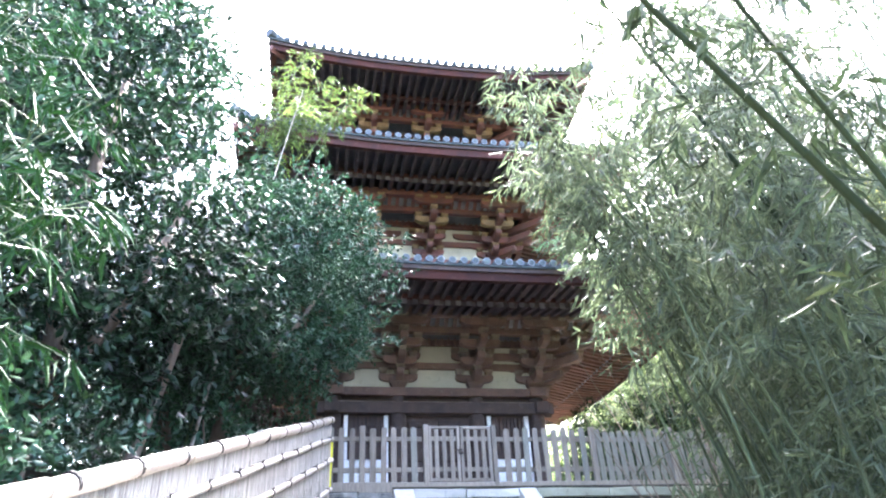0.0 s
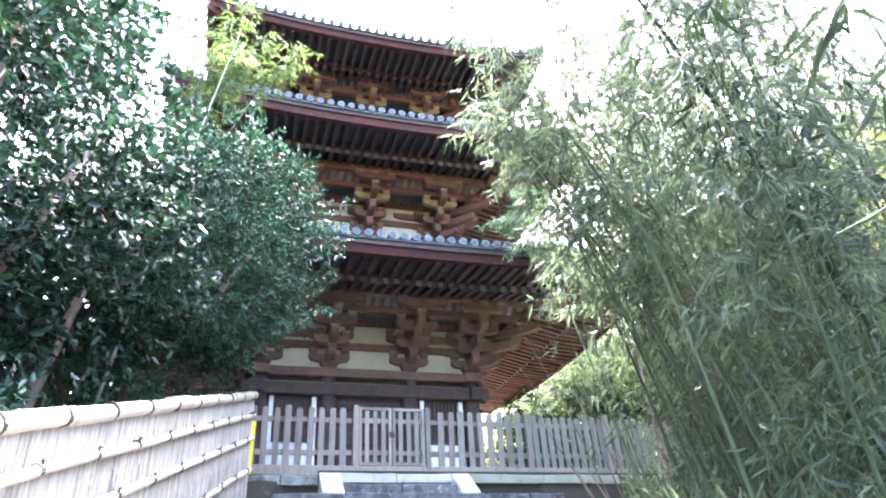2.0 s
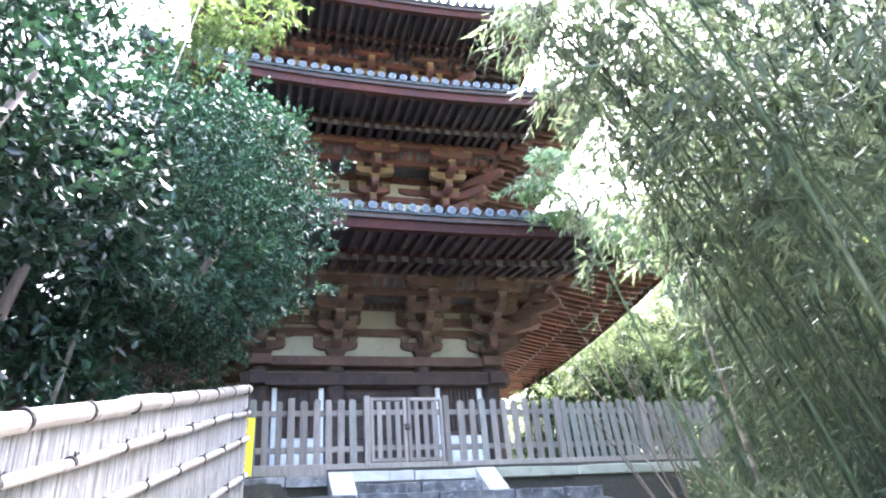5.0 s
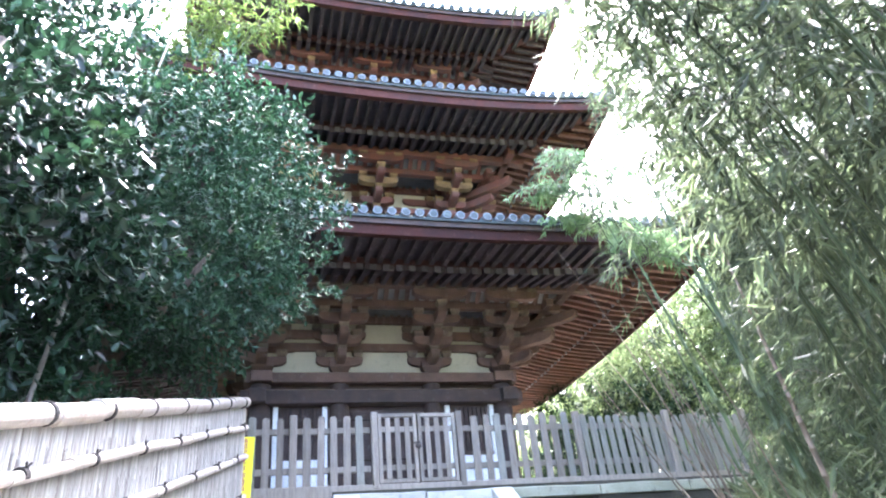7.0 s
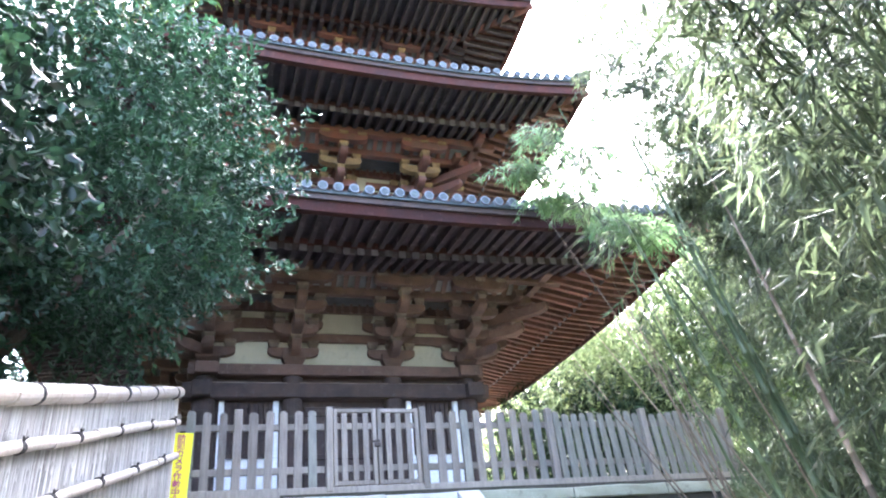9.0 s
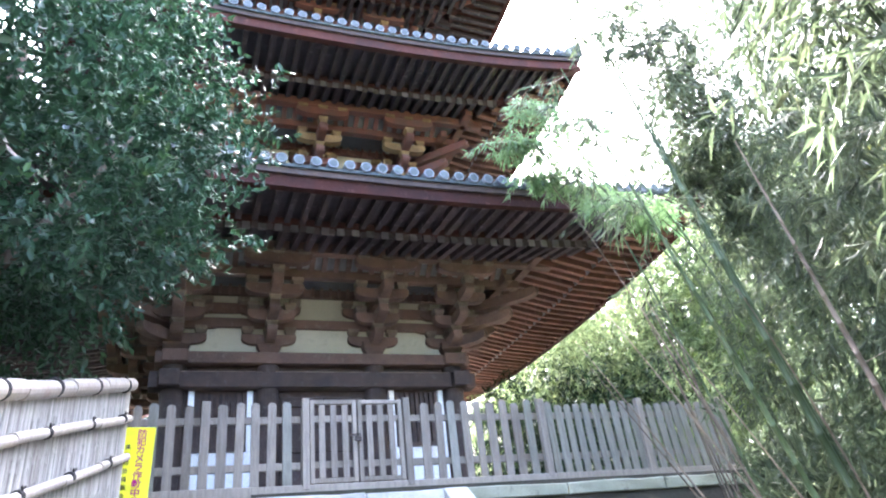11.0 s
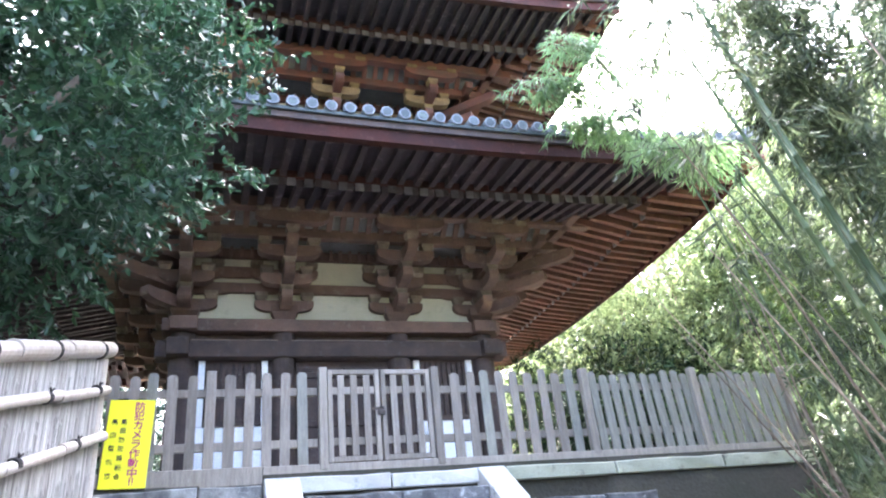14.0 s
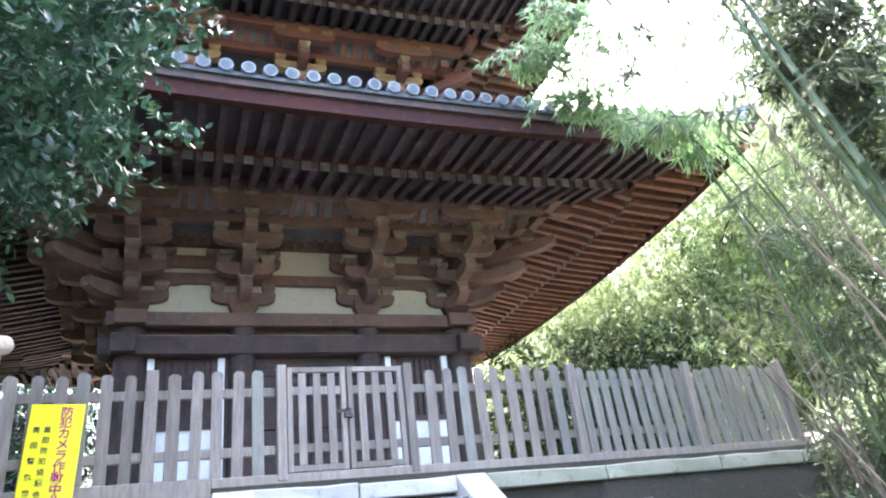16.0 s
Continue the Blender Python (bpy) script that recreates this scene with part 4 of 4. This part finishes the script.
build_tree("evergreen_tree", "tall dark woodland evergreen behind the bamboo fence", (-4.6, 10.5, 5.0),
           [([(-4.6, 10.5, 3.6), (-4.5, 10.4, 6.0), (-4.4, 10.6, 9.0), (-4.2, 10.6, 11.5)], 0.2, 0.06)],
           [((-4.4, 10.4, 8.2), (2.3, 2.2, 2.6)), ((-4.0, 10.8, 11.3), (2.3, 2.0, 2.0)), ((-4.8, 9.4, 5.2), (2.0, 1.8, 1.9)), ((-6.8, 8.5, 7.5), (2.4, 2.4, 3.0))],
           LEAF_GLOSSY, 20, 0.10, 0.46, 0.2, 14)
build_tree("evergreen_tree", "dark woodland evergreen with bare lower trunk", (-6.2, 5.6, 4.0),
           [([(-6.2, 5.6, 3.0), (-6.0, 5.5, 5.0), (-6.1, 5.7, 8.0)], 0.2, 0.07)],
           [((-6.0, 5.6, 6.4), (2.2, 2.2, 2.6)), ((-6.3, 5.2, 9.2), (2.4, 2.2, 2.2)), ((-6.0, 3.0, 5.0), (1.8, 1.8, 2.2))],
           LEAF_GLOSSY, 18, 0.10, 0.46, 0.2, 15)


# ---------------------------------------------------------------- bamboo
def build_bamboo(root, tip, arch, height_leaf, n_branch, seed, radius=0.016, mat=None, leaf=0.15, culm_mat=None, label="", reach=0.75, sag=0.55, group="bamboo grove beside the path"):
    """One bamboo: a jointed culm bent from root to tip, branchlets at its joints, hanging leaves."""
    rng = np.random.default_rng(seed)
    root, tip = np.array(root, float), np.array(tip, float)
    plant = thing("bamboo", label or "slender green bamboo with drooping narrow leaves", "bamboo", tuple(root), group)
    mid = (root + tip) / 2 + np.array(arch, float)
    T = np.linspace(0, 1, 19)[:, None]
    C = (1 - T) ** 2 * root + 2 * T * (1 - T) * mid + T ** 2 * tip
    bm = bmesh.new()
    pts, rad = [], []
    for i in range(19):
        r = radius * (1 - 0.8 * i / 18)
        way = C[min(i + 1, 18)] - C[max(i - 1, 0)]
        for f, g in ((-0.012, 1.0), (0.0, 1.28), (0.012, 1.0)):
            pts.append(Vector(C[i] - root + way * f))
            rad.append(r * g)
    tube(bm, pts, rad, 7)
    part("culm", bm, culm_mat or CULM, plant, "", smooth=True)
    if not n_branch:
        return plant
    bm = bmesh.new()
    PP, DD = [], []
    for _ in range(n_branch):
        t = height_leaf + (1 - height_leaf) * rng.random() ** 0.85
        i = min(int(t * 18), 17)
        f = t * 18 - i
        p = C[i] * (1 - f) + C[i + 1] * f
        az = rng.random() * 2 * math.pi
        ln = rng.uniform(0.35, 1.0) * reach * (1.15 - 0.5 * t)
        d = np.array((math.cos(az), math.sin(az), rng.uniform(0.1, 0.9)))
        d /= np.linalg.norm(d)
        q1 = p + d * ln * 0.55
        q2 = q1 + (d * np.array((1, 1, 0.2)) + np.array((0, 0, -sag))) * ln * 0.5
        for a, b in ((p, q1), (q1, q2)):
            rod(bm, Vector(a - root), Vector(b - root), 0.003, 0.002, 3, caps=False)
        for a, b, f, k in ((p, q1, 0.9, 3), (q1, q2, 0.5, 4), (q1, q2, 1.0, 5)):
            PP.append(a + (b - a) * f + rng.normal(size=(k, 3)) * 0.018)
            DD.append(rng.normal(size=(k, 3)) * 0.5 + (b - a) / ln * 1.1 + np.array((0, 0, -0.6)))
    tagged(part("branchwork", bm, culm_mat or CULM, plant), kind="stuff")
    P, D = np.concatenate(PP), unit(np.concatenate(DD))
    S = unit(np.cross(D, rng.normal(size=D.shape)))
    L = leaf * rng.uniform(0.6, 1.3, len(P))
    tagged(put("foliage", leaf_mesh("foliage", P - root, D, S, L, L * rng.uniform(0.11, 0.165, len(P)), mat or LEAF_BAMBOO, False, 0.2), plant), kind="stuff")
    return plant


def low_edge(y):
    """How near to the path the grove's roots stand."""
    return 1.75 + 0.50 * (y - 3.5) if y < 8 else 4.0 + 0.80 * (y - 8)


def build_grove():
    rng = random.Random(77)
    n = 0
    for y in [3.1 + 0.155 * i for i in range(53)]:
        for band in range(2):
            yy = y + rng.uniform(-0.2, 0.2)
            depth = (rng.uniform(0.25, 1.1) if band == 0 else rng.uniform(1.1, 3.2)) + (0.45 if 5.8 < yy < 9.2 else (0.3 if yy >= 9.2 else 0.0))
            x = low_edge(yy) + depth + (0.5 if yy < 6.2 else (0.75 if yy < 9.0 else 0.3))
            z = path_z(min(yy, 9.5)) + min(1.6, 0.5 * max(0, x - 4.6 + 0.15 * max(0, 8 - yy) - 0.8 * max(0, yy - 8.5)))
            h = rng.uniform(2.8, 6.0) + (1.2 if band else 0.0) - max(0.0, yy - 8.5) * 0.75
            lean = rng.uniform(0.10, 0.26) * h
            tip = (x - lean + (0.5 if yy > 8 else 0), yy + rng.uniform(-0.7, 0.9), z + h)
            thick = 70 if yy < 4.8 else (58 if yy < 6.2 else (44 if yy < 8.0 else 24))
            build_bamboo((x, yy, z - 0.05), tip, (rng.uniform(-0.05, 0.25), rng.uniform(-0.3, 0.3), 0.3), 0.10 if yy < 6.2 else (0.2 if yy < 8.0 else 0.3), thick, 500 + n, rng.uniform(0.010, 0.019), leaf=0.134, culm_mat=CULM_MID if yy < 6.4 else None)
            n += 1
    for i in range(30):
        yy = 3.3 + 0.175 * i
        x = low_edge(yy) + (rng.uniform(1.6, 4.2) if i < 17 else rng.uniform(2.2, 4.6))
        z = path_z(yy) + min(1.6, 0.5 * max(0, x - 4.6 + 0.15 * max(0, 8 - yy)))
        h = rng.uniform(5.6, 8.0)
        build_bamboo((x, yy, z - 0.05), (x - rng.uniform(0.5, 2.0), yy + rng.uniform(-0.6, 0.8), z + h), (rng.uniform(-0.05, 0.3), rng.uniform(-0.3, 0.3), 0.4), 0.32, 42, 760 + i, rng.uniform(0.014, 0.022), leaf=0.138)


build_grove()
# the tall arching bamboo; sunlight is painted into the pale spray before the roof
for i, (r, t, a) in enumerate((((7.3, 10.6, 4.2), (4.25, 11.3, 8.35), (0.6, 0.1, 2.6)), ((7.5, 11.0, 4.3), (4.75, 11.5, 8.0), (0.7, 0.1, 2.3)), ((7.2, 10.3, 4.1), (4.7, 11.1, 9.0), (0.6, 0.1, 2.2)), ((7.6, 10.8, 4.2), (5.6, 10.9, 7.3), (0.7, 0.1, 2.0)))):
    build_bamboo(r, t, a, 0.62, 115, 900 + i, 0.017, LEAF_SPRAY, 0.16, label="tall arching bamboo with a hanging green spray coloured pale as if sunlit", reach=0.62, sag=0.8)
# slim crowns at the edge of the grove, before the open sky
for i, (tx, ty, tz) in enumerate(((4.5, 8.7, 9.3), (4.45, 8.5, 7.9), (4.65, 8.8, 7.0), (4.8, 8.6, 9.8), (4.6, 8.5, 8.6), (5.2, 8.9, 6.7), (4.75, 8.4, 7.1), (5.0, 8.6, 7.5), (5.45, 9.0, 9.6), (5.5, 9.2, 8.7), (5.75, 9.1, 8.0), (6.0, 9.4, 7.6), (5.7, 9.3, 9.9), (5.95, 9.0, 8.9))):
    rx, ry = 6.9 + 0.07 * i, 9.1 + 0.05 * i
    build_bamboo((rx, ry, path_z(9.4) + min(1.6, 0.5 * max(0, rx - 4.6 - 0.8 * (ry - 8.5))) - 0.05), (tx, ty, tz), (0.3, 0, 0.6), 0.45, 96, 1940 + i, 0.014, leaf=0.134, reach=0.6)
# leaning crowns that close over the lower path
for i in range(14):
    rr = random.Random(660 + i)
    y = 3.7 + 0.125 * i
    x = low_edge(y) + rr.uniform(0.6, 1.4)
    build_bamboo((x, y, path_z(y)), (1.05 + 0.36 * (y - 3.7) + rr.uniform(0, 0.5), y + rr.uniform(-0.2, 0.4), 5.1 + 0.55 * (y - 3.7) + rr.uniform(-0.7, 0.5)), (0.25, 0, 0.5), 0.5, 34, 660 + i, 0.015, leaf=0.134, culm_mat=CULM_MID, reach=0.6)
# stout culms that cross the view
build_bamboo((4.86, 7.75, 2.3), (4.30, 8.85, 9.2), (-0.05, 0, 0), 0.55, 40, 920, 0.034, label="stout green bamboo culm leaning over the path")
build_bamboo((5.35, 8.15, 2.4), (4.75, 9.25, 9.5), (-0.05, 0, 0), 0.6, 30, 927, 0.026, label="green bamboo culm leaning over the path")
build_bamboo((5.2, 8.9, 2.4), (4.3, 9.5, 7.2), (0.05, 0, 0.1), 0.75, 14, 928, 0.018, label="green bamboo culm leaning over the path")
build_bamboo((4.15, 7.35, 2.2), (3.25, 7.9, 6.6), (0.02, 0, 0), 0.5, 30, 921, 0.024, label="stout green bamboo culm leaning over the path")
build_bamboo((3.66, 6.30, 1.9), (3.92, 7.05, 5.3), (0, 0, 0), 0.4, 3, 926, 0.026, culm_mat=DRY, label="stout dead grey bamboo stalk", reach=0.5, group="dead bamboo stalks")
build_bamboo((3.9, 3.6, 1.1), (1.35, 3.3, 6.4), (0.35, 0, 0.2), 0.5, 50, 922, 0.032, culm_mat=CULM_SILHOUETTE, label="stout green bamboo culm leaning over the path")
build_bamboo((4.2, 4.6, 1.5), (2.2, 4.0, 7.4), (0.3, 0, 0.2), 0.5, 50, 923, 0.028, culm_mat=CULM_SILHOUETTE, label="stout green bamboo culm leaning over the path")
for i in range(7):
    rr = random.Random(300 + i)
    y = 6.8 + 0.16 * i
    x = low_edge(y) + rr.uniform(0.15, 0.7)
    build_bamboo((x, y, path_z(min(y, 10)) + 0.1), (x - rr.uniform(0.6, 1.3), y + rr.uniform(-0.2, 0.9), path_z(y) + rr.uniform(1.8, 3.2)), (rr.uniform(-0.1, 0.2), 0, 0.1), 0.35, 0, 940 + i, 0.011, culm_mat=DRY, label="bare dead brown bamboo stalk in the grove", reach=0.6, sag=0.2, group="dead bamboo stalks")
for i, (bx, by, tx, ty, tz) in enumerate(((5.05, 9.2, 4.2, 8.9, 5.1), (4.75, 8.8, 4.0, 8.6, 4.7), (5.4, 9.5, 4.75, 9.3, 5.6), (4.95, 8.9, 4.5, 9.1, 4.4), (5.6, 9.9, 4.9, 9.6, 4.9))):
    build_bamboo((bx, by, path_z(9) + 0.25), (tx, ty, tz), (0.05, 0, 0.1), 0.6, 2, 1100 + i, 0.010 + 0.002 * (i % 3), culm_mat=DRY, label="bare dead brown bamboo stalk leaning over the kerb", reach=0.5, sag=0.1, group="dead bamboo stalks")
# bamboo near the start, drooping over the fence
for i, (r, t) in enumerate((((-2.9, 2.2, 0.9), (-1.25, 2.9, 4.2)), ((-3.1, 2.8, 1.1), (-1.9, 3.2, 5.0)), ((-2.8, 1.9, 0.8), (-1.25, 2.6, 3.3)), ((-3.3, 3.3, 1.3), (-2.1, 3.6, 5.6)), ((-2.7, 2.3, 0.9), (-1.4, 2.7, 2.8)), ((-3.0, 2.6, 1.0), (-1.5, 3.0, 3.7)), ((-2.6, 2.0, 0.8), (-1.5, 2.4, 2.4)))):
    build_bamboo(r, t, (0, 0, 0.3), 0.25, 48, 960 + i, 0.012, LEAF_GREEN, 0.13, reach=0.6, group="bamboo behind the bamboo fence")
# two stout culms slanting over the start of the path, coloured dark as silhouettes
build_bamboo((3.28, 1.86, 0.55), (0.40, 1.39, 3.86), (0.05, 0, 0.05), 0.3, 30, 980, 0.034, LEAF_OLIVE, 0.13, culm_mat=CULM_SILHOUETTE, label="stout green bamboo culm in silhouette colour slanting over the path", reach=0.5)
build_bamboo((2.95, 2.0, 0.65), (0.85, 1.30, 3.60), (0.05, 0, 0.03), 0.3, 30, 981, 0.026, LEAF_OLIVE, 0.13, culm_mat=CULM_SILHOUETTE, label="stout green bamboo culm in silhouette colour slanting over the path", reach=0.5)
build_bamboo((-2.0, 9.6, 3.4), (0.25, 10.3, 10.9), (-0.3, 0, 1.4), 0.72, 60, 970, 0.02, LEAF_PALE, 0.15, label="leaning bamboo with leaves pale as if sunlit, rising above the evergreen", reach=0.6, group="bamboo behind the bamboo fence")

for i, (tx, tz) in enumerate(((-0.75, 11.7), (-0.35, 11.1), (-0.55, 10.4))):
    build_bamboo((-2.2 - 0.2 * i, 9.7, 3.4), (tx, 10.2, tz), (-0.3, 0, 1.2), 0.7, 60, 971 + i, 0.018, LEAF_PALE, 0.15, label="leaning bamboo with leaves pale as if sunlit, rising above the evergreen", reach=0.6, group="bamboo behind the bamboo fence")
# sunlight on this culm is carried by the pale pole colour
build_bamboo((-1.62, 8.2, 3.3), (-0.62, 7.75, 8.6), (-0.05, 0, 0.1), 0.9, 6, 975, 0.022, LEAF_PALE, 0.14, culm_mat=POLE, label="pale sunlit bamboo culm among the evergreens", reach=0.4, group="bamboo behind the bamboo fence")

# ---------------------------------------------------------------- woods on the hill behind
for i, (x, y, z, r) in enumerate(((10.2, 18.5, 5.5, 1.9), (11.5, 22.5, 7.4, 2.6), (14.0, 19.0, 7.2, 2.7), (9.6, 24.5, 6.0, 2.2), (13.5, 25.5, 10.0, 2.8), (17.0, 22.0, 9.5, 3.2), (11.0, 15.5, 5.0, 1.5), (12.8, 14.5, 6.2, 2.2), (17.0, 15.5, 8.8, 3.0), (13.5, 10.0, 6.8, 2.6), (12.5, 6.0, 6.0, 2.8), (10.5, 2.5, 5.0, 2.6), (8.2, 28.0, 6.5, 2.4), (16.5, 9.0, 10.0, 3.0), (15.5, 17.0, 11.0, 2.8), (19.5, 19.0, 13.0, 3.4), (15.0, 12.5, 10.5, 2.6), (18.0, 12.5, 13.0, 3.0), (14.0, 8.0, 9.5, 2.4), (9.3, 20.5, 6.3, 1.8), (12.4, 17.6, 6.7, 2.1), (10.6, 7.6, 6.4, 2.2), (11.6, 4.6, 8.6, 2.4), (12.3, 19.5, 9.9, 2.6), (11.0, 19.9, 8.0, 1.9), (14.6, 18.3, 11.6, 2.8), (10.9, 23.0, 9.2, 2.0))):
    ground_z = z - r * 1.15
    build_tree("hill_tree", "deep green broadleaf tree in shaded tone at the foot of the hill" if i in (0, 19) else ("broadleaf tree with yellowing sunlit leaves" if i in (9, 10, 13, 18, 21, 22) else "sunlit yellow-green broadleaf tree on the hillside"), (x, y, ground_z - 1.0),
               [([(x, y, ground_z - 1.5), (x + 0.1, y, z - r * 0.4), (x - 0.1, y + 0.1, z + r * 0.5)], 0.12, 0.04)],
               [((x, y, z), (r, r, r * 0.95)), ((x - r * 0.5, y - r * 0.4, z - r * 0.45), (r * 0.65, r * 0.65, r * 0.6)), ((x + r * 0.4, y - r * 0.3, z + r * 0.4), (r * 0.6, r * 0.6, r * 0.6))],
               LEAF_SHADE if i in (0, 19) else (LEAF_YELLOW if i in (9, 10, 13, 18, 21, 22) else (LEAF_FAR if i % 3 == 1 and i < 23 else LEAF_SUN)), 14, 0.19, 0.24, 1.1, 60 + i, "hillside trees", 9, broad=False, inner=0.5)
for i, (x, y, z, r) in enumerate(((-6.5, 14.0, 7.0, 2.6), (-9.5, 10.0, 8.0, 3.2), (-8.0, 16.5, 9.5, 3.0), (-9.0, 4.0, 6.5, 3.2), (-6.5, 0.5, 4.5, 2.4), (-4.2, -3.5, 4.0, 2.5), (7.0, -3.0, 4.5, 2.6), (-6.0, 20.0, 6.5, 2.4), (-0.5, 29.5, 8.0, 3.4), (-5.0, 25.5, 8.5, 3.2), (-2.6, 31.0, 11.0, 3.2))):
    build_tree("woodland_tree", "dark evergreen tree in the wood", (x, y, z - r - 2.0),
               [([(x, y, z - r - 2.6), (x + 0.1, y, z - r * 0.4), (x - 0.1, y + 0.1, z + r * 0.5)], 0.15, 0.05)],
               [((x, y, z), (r, r, r)), ((x - r * 0.4, y - r * 0.4, z - r * 0.6), (r * 0.7, r * 0.7, r * 0.7))],
               LEAF_GLOSSY, 10, 0.17, 0.5, 0.25, 80 + i, "woodland trees", 9, broad=False)

# low shrubs along the foot of the fence and beside the pagoda
for i, (x, y, z, r) in enumerate(((-2.9, 3.2, 1.9, 0.9), (-2.6, 4.6, 2.4, 0.85), (-2.4, 5.8, 2.9, 0.8), (-1.5, 8.3, 3.7, 0.6), (-0.9, 10.1, 4.0, 0.6), (-2.4, 11.4, 4.3, 1.1), (-3.4, 13.2, 4.9, 1.4), (-2.6, 10.4, 4.3, 1.0))):
    build_tree("shrub", "dark glossy shrub behind the bamboo fence", (x, y, z - r),
               [([(x, y, z - r - 0.3), (x + 0.05, y, z), (x, y + 0.05, z + r * 0.5)], 0.03, 0.01)],
               [((x, y, z), (r, r, r * 0.9))], LEAF_GLOSSY, 40, 0.085, 0.42, 0.2, 120 + i, "shrubs along the fence", 9)
for i, (x, y, z, r) in enumerate(((-2.2, 20.0, 4.8, 1.2), (-3.2, 24.0, 5.6, 2.0), (-1.2, 22.8, 4.6, 0.9), (-4.5, 27.0, 7.0, 3.0), (0.5, 30.0, 6.0, 2.2), (-3.6, 17.0, 4.9, 1.2), (-1.9, 14.6, 4.6, 0.85), (-2.9, 15.4, 5.0, 1.2), (-1.5, 17.6, 4.5, 0.8))):
    build_tree("court_shrub", "dark evergreen shrub at the back of the court", (x, y, z - r),
               [([(x, y, z - r - 0.3), (x + 0.05, y, z), (x, y + 0.05, z + r * 0.5)], 0.05, 0.02)],
               [((x, y, z), (r, r, r * 0.9))], LEAF_GLOSSY, 16, 0.15, 0.45, 0.2, 150 + i, "shrubs at the back of the court", 9, broad=False)


def build_undergrowth():
    """Dwarf bamboo and grass at the foot of the grove."""
    rng = np.random.default_rng(9)
    N = 26000
    y = rng.uniform(2.6, 12.0, N)
    x = np.where(y < 8, 1.75 + 0.5 * (y - 3.5), 4.0 + 0.8 * (y - 8)) + 0.15 + 4.0 * rng.random(N) ** 1.6
    z = 0.2 + 0.21 * np.minimum(y, 9.0) + np.clip(0.5 * (x - 4.6 + 0.15 * np.maximum(0, 8 - y) - 0.8 * np.maximum(0, y - 8.5)), 0, 1.6)
    P = np.stack((x, y, z + rng.random(N) ** 1.7 * 1.15), 1)
    M = 9000
    y2 = rng.uniform(9.2, 12.2, M)
    x2 = 4.0 + 0.8 * (y2 - 8) + 0.55 + 2.6 * rng.random(M)
    z2 = 2.09 + np.clip(0.5 * (x2 - 4.6 - 0.8 * (y2 - 8.5)), 0, 1.6) + 0.29 * (y2 - 9.0)
    P = np.concatenate((P, np.stack((x2, y2, z2 + rng.random(M) ** 1.4 * 1.0), 1)))
    N += M
    D = unit(rng.normal(size=(N, 3)) * 0.7 + np.array((0, 0, 0.35)))
    S = unit(np.cross(D, rng.normal(size=(N, 3))))
    L = rng.uniform(0.10, 0.26, N)
    tagged(put("undergrowth", leaf_mesh("undergrowth", P, D, S, L, L * 0.14, LEAF_BAMBOO, False, 0.2)), "dwarf bamboo and grass under the grove", "undergrowth", kind="stuff")


build_undergrowth()
